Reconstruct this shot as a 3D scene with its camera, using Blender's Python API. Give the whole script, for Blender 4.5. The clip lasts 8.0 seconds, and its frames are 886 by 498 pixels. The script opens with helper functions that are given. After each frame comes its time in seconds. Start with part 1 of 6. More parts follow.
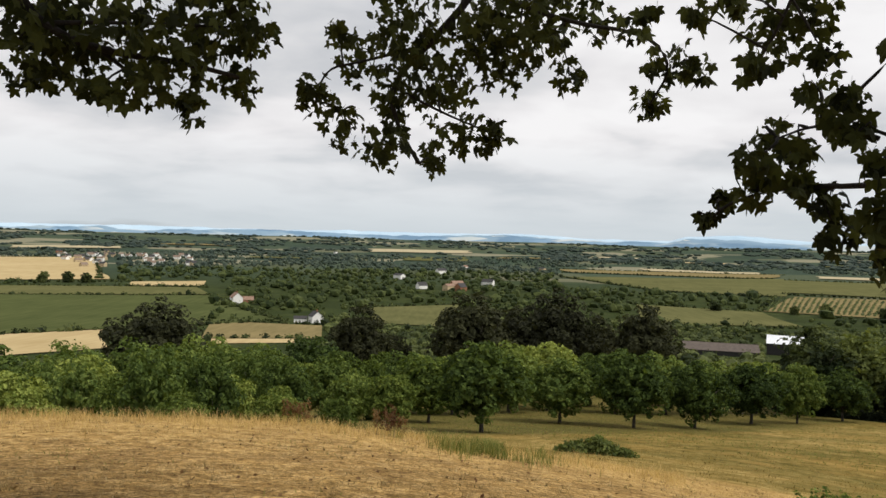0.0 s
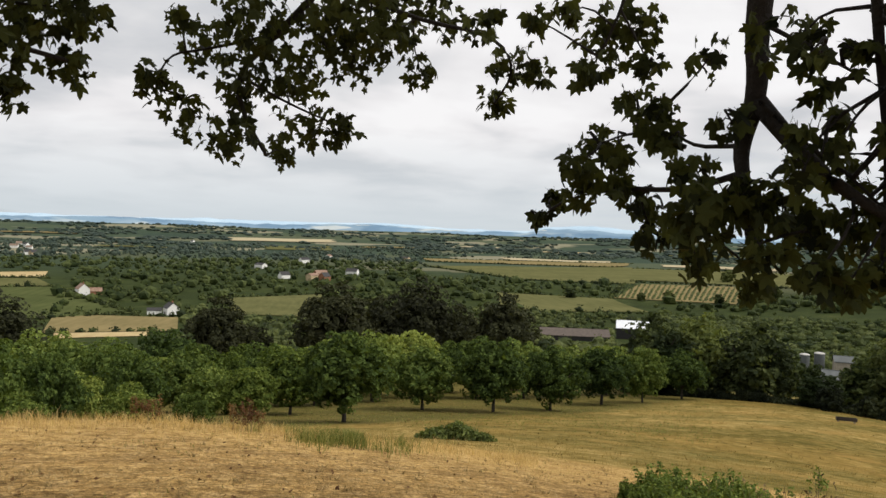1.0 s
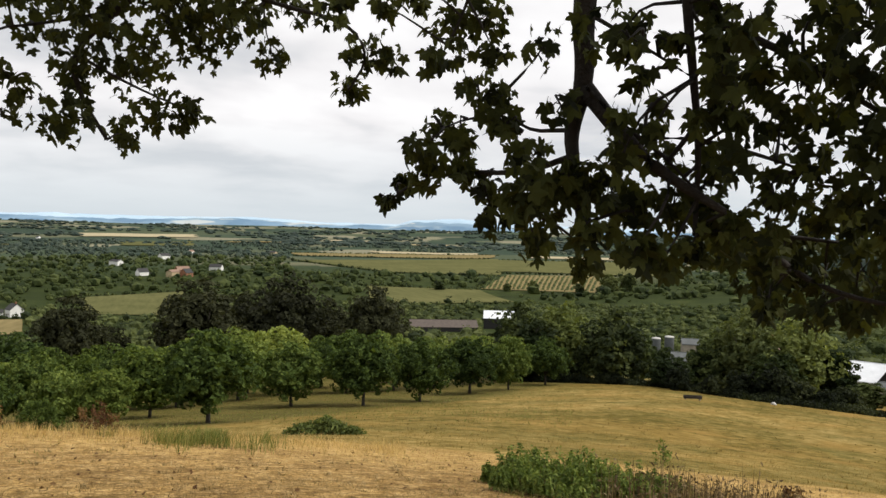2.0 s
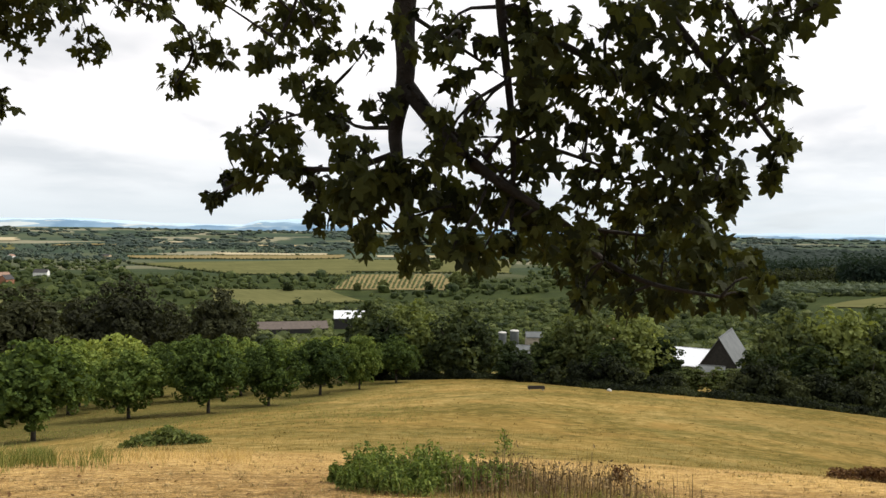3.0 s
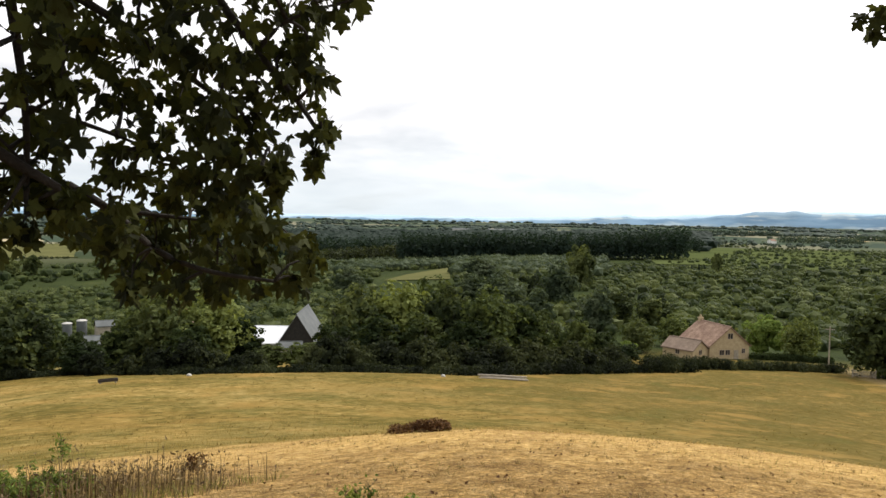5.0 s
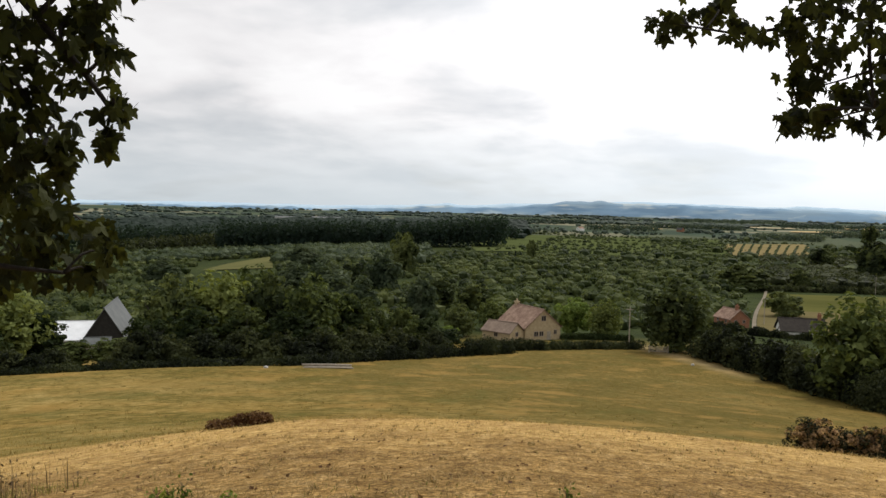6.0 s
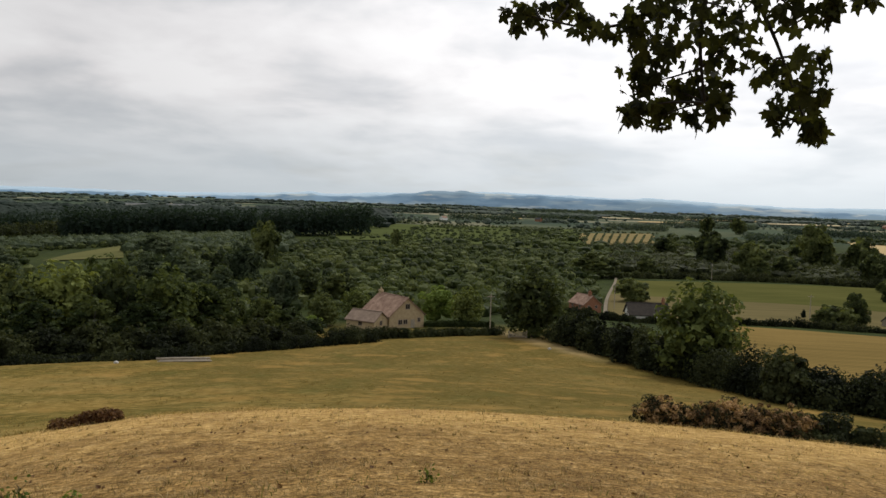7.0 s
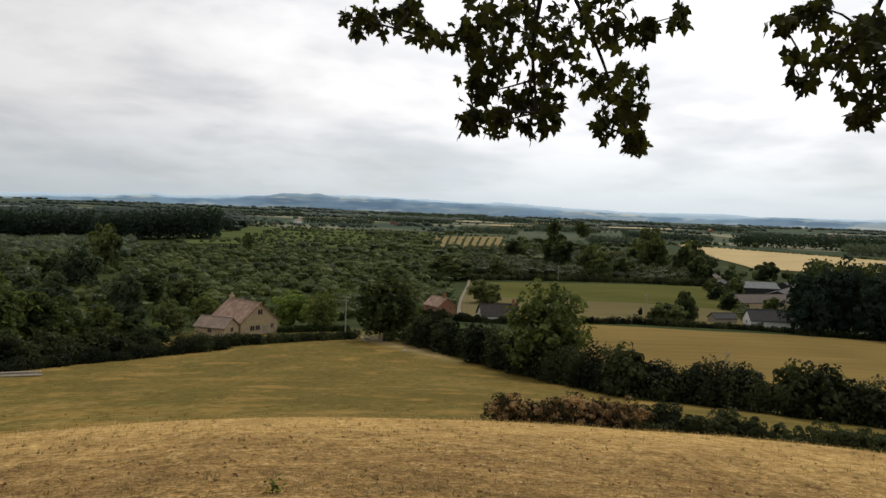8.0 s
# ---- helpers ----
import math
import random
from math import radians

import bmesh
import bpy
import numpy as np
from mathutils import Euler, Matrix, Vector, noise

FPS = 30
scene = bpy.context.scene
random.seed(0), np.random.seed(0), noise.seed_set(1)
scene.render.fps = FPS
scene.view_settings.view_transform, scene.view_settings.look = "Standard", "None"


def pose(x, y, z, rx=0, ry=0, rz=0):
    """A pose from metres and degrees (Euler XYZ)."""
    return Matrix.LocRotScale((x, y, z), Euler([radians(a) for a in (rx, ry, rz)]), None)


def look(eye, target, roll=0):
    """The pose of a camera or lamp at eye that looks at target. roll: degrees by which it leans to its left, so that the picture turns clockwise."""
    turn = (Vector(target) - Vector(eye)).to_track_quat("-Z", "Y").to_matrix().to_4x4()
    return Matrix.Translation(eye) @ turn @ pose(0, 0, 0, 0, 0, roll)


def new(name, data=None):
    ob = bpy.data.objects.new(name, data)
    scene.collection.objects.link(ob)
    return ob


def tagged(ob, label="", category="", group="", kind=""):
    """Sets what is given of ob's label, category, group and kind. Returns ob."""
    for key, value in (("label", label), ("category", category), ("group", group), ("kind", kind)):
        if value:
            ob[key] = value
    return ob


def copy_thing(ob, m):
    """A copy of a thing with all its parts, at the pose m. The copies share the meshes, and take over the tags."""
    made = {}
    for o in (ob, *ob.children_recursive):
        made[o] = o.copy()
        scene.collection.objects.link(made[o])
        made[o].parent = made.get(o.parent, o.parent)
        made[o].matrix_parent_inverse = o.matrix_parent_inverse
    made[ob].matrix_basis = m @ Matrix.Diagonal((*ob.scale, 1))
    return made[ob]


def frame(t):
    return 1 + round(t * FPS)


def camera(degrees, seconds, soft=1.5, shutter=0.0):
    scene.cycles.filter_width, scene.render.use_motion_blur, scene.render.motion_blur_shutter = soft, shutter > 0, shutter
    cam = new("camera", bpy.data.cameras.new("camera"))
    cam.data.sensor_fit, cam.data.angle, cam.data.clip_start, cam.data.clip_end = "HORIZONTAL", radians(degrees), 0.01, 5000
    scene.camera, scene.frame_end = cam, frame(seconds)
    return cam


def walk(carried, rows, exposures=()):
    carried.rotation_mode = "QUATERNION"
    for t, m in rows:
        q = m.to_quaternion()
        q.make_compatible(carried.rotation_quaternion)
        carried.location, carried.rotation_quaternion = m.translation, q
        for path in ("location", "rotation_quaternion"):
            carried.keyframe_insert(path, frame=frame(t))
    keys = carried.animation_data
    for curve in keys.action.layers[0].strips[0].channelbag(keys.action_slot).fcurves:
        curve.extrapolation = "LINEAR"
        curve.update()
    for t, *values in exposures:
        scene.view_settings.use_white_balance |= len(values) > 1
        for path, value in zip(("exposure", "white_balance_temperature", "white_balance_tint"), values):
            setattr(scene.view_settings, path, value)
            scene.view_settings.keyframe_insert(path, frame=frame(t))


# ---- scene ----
cam = camera(59.95, 8.0, 1.5)
PATH = [
    (0, (0.000, 0.000, 1.600), (-0.003, 9.999, 1.448), 1.56),
    (0.5, (0.039, -0.066, 1.598), (0.987, 9.888, 1.447), 1.76),
    (1, (0.095, -0.041, 1.636), (1.846, 9.802, 1.396), 1.89),
    (1.5, (0.148, -0.053, 1.609), (2.698, 9.613, 1.342), 1.80),
    (3, (0.242, -0.148, 1.585), (5.390, 8.421, 1.342), 1.00),
    (3.5, (0.306, -0.157, 1.567), (6.322, 7.828, 1.357), 1.05),
    (4, (0.350, -0.173, 1.558), (7.223, 7.085, 1.251), 1.54),
    (4.5, (0.378, -0.161, 1.571), (8.294, 5.938, 1.216), 1.78),
    (5, (0.412, -0.146, 1.603), (9.202, 4.606, 1.211), 1.17),
    (6.5, (0.473, -0.186, 1.592), (10.298, 1.595, 1.043), 1.80),
    (7, (0.449, -0.206, 1.570), (10.391, 0.698, 0.979), 1.91),
    (7.5, (0.504, -0.239, 1.589), (10.489, -0.262, 1.029), 1.93),
    (8, (0.455, -0.292, 1.584), (10.396, -1.258, 1.102), 2.21),
]
walk(cam, [(t, look(eye, target, roll)) for t, eye, target, roll in PATH],
     exposures=[(0, -.54), (1.5, -.48), (3.0, -.2), (3.5, -.1), (4.5, -.03), (5, -.14), (5.7, -.45), (6.5, -.84), (8, -.94)])

# ---- sky and sun ----
SUN_BEARING, SUN_HEIGHT = 112.0, 52.0
world = bpy.data.worlds.new("overcast_sky")
scene.world = world
world.use_nodes = True
wt = world.node_tree
wt.nodes.clear()


def wire(tree, kind, links=None):
    """A node with its sockets set or linked: links maps an input to a value or to another node's output."""
    node = tree.nodes.new(kind)
    for key, value in (links or {}).items():
        if isinstance(value, bpy.types.NodeSocket):
            tree.links.new(value, node.inputs[key])
        else:
            node.inputs[key].default_value = value
    return node


def ramp(tree, fac, stops):
    node = tree.nodes.new("ShaderNodeValToRGB")
    while len(node.color_ramp.elements) < len(stops):
        node.color_ramp.elements.new(.5)
    for el, (p, c) in zip(node.color_ramp.elements, stops):
        el.position, el.color = p, (*c, 1) if len(c) == 3 else c
    tree.links.new(fac, node.inputs[0])
    return node.outputs[0]


def math_node(tree, op, a, b=None, c=None, clamp=False):
    links = {0: a}
    if b is not None:
        links[1] = b
    if c is not None:
        links[2] = c
    node = tree.nodes.new("ShaderNodeMath")
    node.operation, node.use_clamp = op, clamp
    for key, value in links.items():
        if isinstance(value, bpy.types.NodeSocket):
            tree.links.new(value, node.inputs[key])
        else:
            node.inputs[key].default_value = value
    return node.outputs[0]


def mix_color(tree, fac, a, b, blend="MIX"):
    node = tree.nodes.new("ShaderNodeMix")
    node.data_type, node.blend_type = "RGBA", blend
    for key, value in ((0, fac), (6, a), (7, b)):
        if isinstance(value, bpy.types.NodeSocket):
            tree.links.new(value, node.inputs[key])
        else:
            node.inputs[key].default_value = value if key == 0 else (*value, 1)
    return node.outputs[2]


def noise_node(tree, vector, scale, detail=4, rough=.55, dist=0):
    return wire(tree, "ShaderNodeTexNoise", {"Vector": vector, "Scale": scale, "Detail": detail, "Roughness": rough, "Distortion": dist}).outputs["Fac"]


sky = wire(wt, "ShaderNodeTexSky")
sky.sky_type, sky.sun_disc, sky.air_density, sky.dust_density = "NISHITA", False, 1.0, 2.0
sky.sun_elevation, sky.sun_rotation = radians(SUN_HEIGHT), radians(SUN_BEARING)
way = wire(wt, "ShaderNodeTexCoord").outputs["Generated"]
parts_xyz = wire(wt, "ShaderNodeSeparateXYZ", {0: way}).outputs
up = math_node(wt, "MAXIMUM", parts_xyz[2], 0.0)
deck = math_node(wt, "ADD", up, .17)
flat = wire(wt, "ShaderNodeCombineXYZ", {0: math_node(wt, "DIVIDE", parts_xyz[0], deck), 1: math_node(wt, "DIVIDE", parts_xyz[1], deck), 2: 5.7}).outputs[0]
billow = noise_node(wt, flat, 1.45, 5, .5, .15)
heap = noise_node(wt, flat, .5, 3, .5, .1)
cloud = ramp(wt, math_node(wt, "ADD", math_node(wt, "MULTIPLY", billow, .82), math_node(wt, "MULTIPLY", heap, .18)),
             [(.40, (1.26, 1.25, 1.26)), (.49, (1.13, 1.115, 1.13)), (.555, (.97, .975, 1.0)), (.64, (.81, .83, .87))])
# the cloud thins out to clear pale blue near the horizon and in a few gaps
gap = ramp(wt, noise_node(wt, flat, .33, 5, .55, .2), [(.30, (0, 0, 0)), (.42, (1, 1, 1))])
low = ramp(wt, up, [(.0, (0, 0, 0)), (.13, (1, 1, 1))])
# brighter towards the hidden sun
toward = wire(wt, "ShaderNodeVectorMath", {0: way, 1: (math.sin(radians(SUN_BEARING)) * .8, math.cos(radians(SUN_BEARING)) * .8, .6)})
toward.operation = "DOT_PRODUCT"
near_sun = math_node(wt, "MAXIMUM", toward.outputs["Value"], 0.0)
glow = math_node(wt, "MULTIPLY_ADD", math_node(wt, "POWER", near_sun, 5.0), 1.5, .99)
veil = mix_color(wt, low, (.84, .92, .97), cloud)
veil = mix_color(wt, 1.0, veil, wire(wt, "ShaderNodeCombineXYZ", {0: glow, 1: glow, 2: glow}).outputs[0], "MULTIPLY")
cloud_light = wire(wt, "ShaderNodeBackground", {0: veil, 1: 1.07}).outputs[0]
blue_light = wire(wt, "ShaderNodeBackground", {0: sky.outputs[0], 1: .11}).outputs[0]
cover = math_node(wt, "MULTIPLY_ADD", gap, .35, .65)
both = wire(wt, "ShaderNodeMixShader", {0: cover, 1: blue_light, 2: cloud_light}).outputs[0]
wire(wt, "ShaderNodeOutputWorld", {0: both})

sun = new("sun", bpy.data.lights.new("sun", "SUN"))
sun.data.energy, sun.data.angle, sun.data.color = 3.0, radians(7), (1, .94, .84)
sb, sh = radians(SUN_BEARING), radians(SUN_HEIGHT)
sun.matrix_world = look((0, 0, 200), (-200 * math.sin(sb) * math.cos(sh), -200 * math.cos(sb) * math.cos(sh), 200 - 200 * math.sin(sh)))


# ---- materials ----
def material(name):
    m = bpy.data.materials.new(name)
    m.use_nodes = True
    t = m.node_tree
    t.nodes.clear()
    return m, t


def finish(t, color, rough=.8, bump=None, strength=.4, distance=.02, metal=0.0, spec=.3, through_light=None):
    p = wire(t, "ShaderNodeBsdfPrincipled", {"Base Color": color if isinstance(color, bpy.types.NodeSocket) else (*color, 1), "Roughness": rough,
                                             "Metallic": metal, "Specular IOR Level": spec})
    if bump is not None:
        b = wire(t, "ShaderNodeBump", {"Height": bump, "Strength": strength, "Distance": distance})
        t.links.new(b.outputs[0], p.inputs["Normal"])
    out = p.outputs[0]
    if through_light is not None:
        tr = wire(t, "ShaderNodeBsdfTranslucent", {0: through_light})
        out = wire(t, "ShaderNodeMixShader", {0: .3, 1: out, 2: tr.outputs[0]}).outputs[0]
    wire(t, "ShaderNodeOutputMaterial", {0: out})


def place(t):
    return wire(t, "ShaderNodeNewGeometry").outputs["Position"]


def own(t):
    return wire(t, "ShaderNodeTexCoord").outputs["Object"]


def foliage(name, dark, mid, light, through_tint=1.5, spread=1.0, rough=.7, cell=0.0, gloss=.1):
    """Leaves: colour varies from leaf to leaf, from bush to bush (cell metres apart), from tree to tree and over the crown."""
    m, t = material(name)
    island = wire(t, "ShaderNodeNewGeometry").outputs["Random Per Island"]
    tree_random = wire(t, "ShaderNodeObjectInfo").outputs["Random"]
    patch = noise_node(t, own(t), .55, 2)
    k = math_node(t, "ADD", math_node(t, "MULTIPLY", island, .55 * spread), math_node(t, "MULTIPLY", patch, .45))
    k = math_node(t, "ADD", k, .275 * (1 - spread) if spread < 1 else 0.0)
    k = math_node(t, "ADD", k, math_node(t, "MULTIPLY", math_node(t, "SUBTRACT", tree_random, .5), .55))
    if cell:
        xyz = wire(t, "ShaderNodeSeparateXYZ", {0: place(t)}).outputs
        plan = wire(t, "ShaderNodeCombineXYZ", {0: xyz[0], 1: xyz[1], 2: 0.0}).outputs[0]
        bush = wire(t, "ShaderNodeTexVoronoi", {"Vector": plan, "Scale": 1 / cell})
        hue = wire(t, "ShaderNodeSeparateColor", {0: bush.outputs["Color"]}).outputs[0]
        stand = noise_node(t, plan, .12 / cell, 3, .6)
        k = math_node(t, "ADD", k, math_node(t, "MULTIPLY", math_node(t, "SUBTRACT", hue, .5), .55))
        k = math_node(t, "ADD", k, math_node(t, "MULTIPLY", math_node(t, "SUBTRACT", stand, .5), .9))
    c = ramp(t, k, [(.2, dark), (.5, mid), (.85, light)])
    lit = mix_color(t, 1.0, c, (through_tint, through_tint * .95, through_tint * .45), "MULTIPLY")
    finish(t, c, rough, spec=gloss, through_light=lit)
    return m


def speckled(name, a, b, scale=6.0, rough=.85, bump=.3, fine=40.0, metal=0.0, spec=.3, distance=.02):
    """A surface of two tones at a coarse and a fine scale, with a fine relief."""
    m, t = material(name)
    co = own(t)
    n1, n2 = noise_node(t, co, scale, 5, .6), noise_node(t, co, fine, 3, .6)
    k = math_node(t, "ADD", math_node(t, "MULTIPLY", n1, .65), math_node(t, "MULTIPLY", n2, .35))
    finish(t, ramp(t, k, [(.33, a), (.67, b)]), rough, n2, bump, distance, metal, spec)
    return m


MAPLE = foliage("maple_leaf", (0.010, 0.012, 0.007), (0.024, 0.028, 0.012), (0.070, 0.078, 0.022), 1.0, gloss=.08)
ORCHARD = foliage("orchard_leaf", (0.025, 0.042, 0.011), (0.074, 0.110, 0.025), (0.19, 0.235, 0.056), spread=.7)
YOUNG = foliage("young_leaf", (0.04, 0.062, 0.012), (0.11, 0.150, 0.03), (0.27, 0.31, 0.075), spread=.75)
DARKTREE = foliage("dark_tree_leaf", (0.021, 0.030, 0.012), (0.056, 0.072, 0.026), (0.125, 0.145, 0.05), spread=.6, cell=6.0)
OLIVE = foliage("olive_tree_leaf", (0.040, 0.056, 0.018), (0.104, 0.128, 0.038), (0.21, 0.24, 0.074), spread=.7)
LIME = foliage("lime_leaf", (.06, .095, .02), (.115, .17, .035), (.19, .25, .065))
GREYLEAF = foliage("willow_leaf", (.028, .042, .024), (.052, .072, .038), (.092, .115, .064), spread=.5, cell=8.0)
HEDGE = foliage("hedge_leaf", (0.010, 0.014, 0.007), (0.026, 0.033, 0.014), (0.062, 0.072, 0.030), 1.2, spread=.6, cell=3.2)
DUSKOAK = foliage("dusky_oak_leaf", (0.020, 0.022, 0.012), (0.046, 0.050, 0.024), (0.090, 0.092, 0.042), 1.2, spread=.5)
SCRUB = foliage("scrub_leaf", (0.015, 0.025, 0.008), (0.038, 0.054, 0.017), (0.088, 0.108, 0.034), spread=.3, cell=6.5)
# far leaves lightened and blued: distance haze painted into the colour
HAZEWOOD = foliage("far_wood_haze_leaf", (0.026, 0.042, 0.035), (0.048, 0.070, 0.056), (0.085, 0.108, 0.078), spread=.3, cell=16.0, gloss=.12)
PLANTATION = foliage("plantation_leaf", (.012, .022, .016), (.019, .033, .023), (.030, .048, .031), spread=.3, gloss=.12)
GORSE = foliage("gorse_heads", (0.08, 0.05, 0.026), (0.25, 0.155, 0.08), (0.50, 0.34, 0.18), spread=1.2)
SPINES = foliage("gorse_spines", (0.014, 0.016, 0.008), (0.035, 0.037, 0.016), (0.085, 0.080, 0.032), 1.1)
NETTLE = foliage("nettle_leaf", (.05, .075, .018), (.12, .165, .036), (.25, .29, .075))
STALK = foliage("dry_stalk", (.075, .052, .032), (.16, .115, .068), (.31, .24, .14), 1.1, 1.4)
RUST = foliage("rusty_dock", (.08, .04, .022), (.14, .075, .035), (.22, .14, .06), 1.1)
STRAW = foliage("dry_grass", (.23, .15, .058), (.41, .285, .112), (.59, .44, .195), 1.1, 1.5)
TURF = foliage("grazed_turf", (.16, .115, .054), (.30, .22, .105), (.54, .43, .24), 1.1, 1.5)
FIELDGRASS = foliage("field_grass_blade", (.13, .095, .032), (.22, .16, .055), (.33, .24, .09), 1.1, 1.5)
GREENGRASS = foliage("green_grass", (.08, .10, .025), (.14, .16, .04), (.25, .25, .08), 1.1, 1.4)
BARK = speckled("bark", (.012, .010, .008), (.035, .028, .022), 9, .9, .7, 60)
TRUNK = speckled("trunk_bark", (.03, .026, .02), (.08, .07, .055), 5, .9, .7, 30)
STONE = speckled("cottage_stone", (.33, .25, .14), (.50, .40, .25), 1.6, .9, .5, 9, distance=.05)
BRICK = speckled("red_brick", (.19, .082, .045), (.31, .15, .085), 2, .9, .4, 12, distance=.03)
CLAY = speckled("clay_tiles", (.12, .062, .042), (.36, .25, .18), .8, .9, .5, 5, distance=.04)
LICHEN = speckled("old_tiles", (.13, .095, .07), (.27, .20, .15), .9, .9, .5, 7, distance=.04)
SLATE = speckled("slate", (.030, .030, .031), (.062, .059, .057), 1.2, .85, .3, 8)
THATCH = speckled("thatch", (.022, .018, .015), (.052, .044, .036), 1.2, .95, .6, 12, distance=.05)
RENDER = speckled("white_render", (.66, .65, .60), (.80, .79, .75), 1.0, .85, .15, 10)
TIMBER = speckled("black_boards", (.012, .012, .012), (.035, .033, .03), 2, .8, .3, 14)
SHEET = speckled("pale_roof_sheet", (.62, .64, .66), (.82, .84, .86), .6, .45, .15, 7, .1)
GREYSHEET = speckled("grey_roof_sheet", (.075, .08, .08), (.14, .15, .148), .5, .75, .2, 6, .1)
CONCRETE = speckled("pale_concrete", (.33, .32, .29), (.50, .49, .46), 1.2, .9, .3, 14)
OLDWOOD = speckled("weathered_wood", (.23, .195, .15), (.42, .37, .29), 3, .9, .5, 25)
FRAMEWHITE = speckled("painted_frame", (.26, .20, .16), (.40, .33, .27), 3, .5, .1, 20)
BROWNROOF = speckled("dull_brown_roof", (.070, .056, .047), (.125, .10, .083), .7, .9, .3, 6)
ROADGRIT = speckled("pale_track", (.115, .095, .06), (.19, .155, .105), .5, .95, .3, 5)
glass_m, gt = material("window_glass")
finish(gt, (.02, .022, .025), .08, spec=.5)


def ground_material():
    """Grazed dry grass on the hill, rough green in the vale, and a patchwork of fields farther out."""
    m, t = material("meadow_and_vale")
    co = place(t)
    xyz = wire(t, "ShaderNodeSeparateXYZ", {0: co}).outputs
    plan = wire(t, "ShaderNodeCombineXYZ", {0: xyz[0], 1: xyz[1], 2: 0.0}).outputs[0]
    span = wire(t, "ShaderNodeVectorMath", {0: plan})
    span.operation = "LENGTH"
    far = span.outputs["Value"]
    n_big, n_mid, n_fine, n_dot = (noise_node(t, plan, s, d, .6) for s, d in ((.035, 4), (.35, 5), (3.2, 5), (26, 3)))
    n_turf = noise_node(t, plan, 1.1, 6, .68)
    n_lump = noise_node(t, plan, 7.5, 3, .6)
    n_patch = noise_node(t, plan, .085, 4, .55, .4)
    straw = ramp(t, n_fine, [(.32, (.27, .165, .055)), (.48, (.46, .30, .105)), (.66, (.61, .425, .175))])
    straw = mix_color(t, math_node(t, "MULTIPLY", ramp(t, n_mid, [(.45, (0, 0, 0)), (.7, (1, 1, 1))]), .55), straw, (.17, .095, .036))
    straw = mix_color(t, math_node(t, "MULTIPLY", ramp(t, n_dot, [(.55, (0, 0, 0)), (.7, (1, 1, 1))]), .5), straw, (.11, .068, .03))
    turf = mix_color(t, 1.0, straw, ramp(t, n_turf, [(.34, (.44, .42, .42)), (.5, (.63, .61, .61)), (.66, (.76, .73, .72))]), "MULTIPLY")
    # paler towards the orchard side: the sunlit part is painted into the turf
    sunlit_side = math_node(t, "DIVIDE", math_node(t, "ADD", math_node(t, "MULTIPLY_ADD", xyz[0], -.4, -1.0), xyz[1]), 11.0, clamp=True)
    turf = mix_color(t, sunlit_side, turf, mix_color(t, 1.0, turf, (1.28, 1.30, 1.34), "MULTIPLY"))
    n_blade = noise_node(t, plan, 17, 4, .7)
    turf = mix_color(t, 1.0, turf, ramp(t, n_blade, [(.36, (.38, .35, .33)), (.5, (1.0, 1.0, 1.0)), (.64, (1.55, 1.55, 1.55))]), "MULTIPLY")
    turf = mix_color(t, 1.0, turf, ramp(t, n_lump, [(.36, (.58, .56, .56)), (.48, (.90, .89, .88)), (.62, (1.18, 1.18, 1.18))]), "MULTIPLY")
    straw = mix_color(t, .6, straw, mix_color(t, 1.0, straw, ramp(t, n_lump, [(.36, (.6, .58, .56)), (.62, (1.22, 1.2, 1.18))]), "MULTIPLY"))
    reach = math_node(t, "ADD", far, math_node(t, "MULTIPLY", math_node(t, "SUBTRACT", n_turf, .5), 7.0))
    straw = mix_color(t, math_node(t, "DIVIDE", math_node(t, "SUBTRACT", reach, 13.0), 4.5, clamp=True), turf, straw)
    lower = ramp(t, math_node(t, "ADD", math_node(t, "ADD", math_node(t, "MULTIPLY", n_turf, .45), math_node(t, "MULTIPLY", n_mid, .25)), math_node(t, "MULTIPLY", n_big, .3)),
                 [(.40, (.085, .066, .015)), (.465, (.172, .120, .028)), (.52, (.29, .205, .064)), (.58, (.43, .31, .112))])
    lower = mix_color(t, math_node(t, "MULTIPLY", ramp(t, n_fine, [(.42, (1, 1, 1)), (.6, (0, 0, 0))]), .4), lower, (.10, .078, .02))
    lower = mix_color(t, math_node(t, "MULTIPLY", ramp(t, n_patch, [(.46, (0, 0, 0)), (.58, (1, 1, 1))]), .42), lower, mix_color(t, n_turf, (.050, .050, .010), (.125, .105, .024)))
    lower = mix_color(t, math_node(t, "MULTIPLY", ramp(t, n_patch, [(.36, (1, 1, 1)), (.45, (0, 0, 0))]), .38), lower, mix_color(t, n_turf, (.20, .118, .030), (.42, .27, .08)))
    # the damp lower corner stays greener
    damp = math_node(t, "DIVIDE", math_node(t, "ADD", math_node(t, "SUBTRACT", xyz[0], xyz[1]), math_node(t, "MULTIPLY", math_node(t, "SUBTRACT", n_big, .5), 120.0)), 60.0, clamp=True)
    lower = mix_color(t, math_node(t, "MULTIPLY", damp, .7), lower, mix_color(t, n_turf, (.060, .053, .011), (.140, .098, .024)))
    n_drift = noise_node(t, plan, .16, 5, .6, .3)
    lower = mix_color(t, math_node(t, "MULTIPLY", ramp(t, n_drift, [(.54, (0, 0, 0)), (.66, (1, 1, 1))]), .5), lower, (.32, .195, .058))
    lower = mix_color(t, math_node(t, "MULTIPLY", ramp(t, n_drift, [(.34, (1, 1, 1)), (.44, (0, 0, 0))]), .45), lower, (.085, .085, .02))
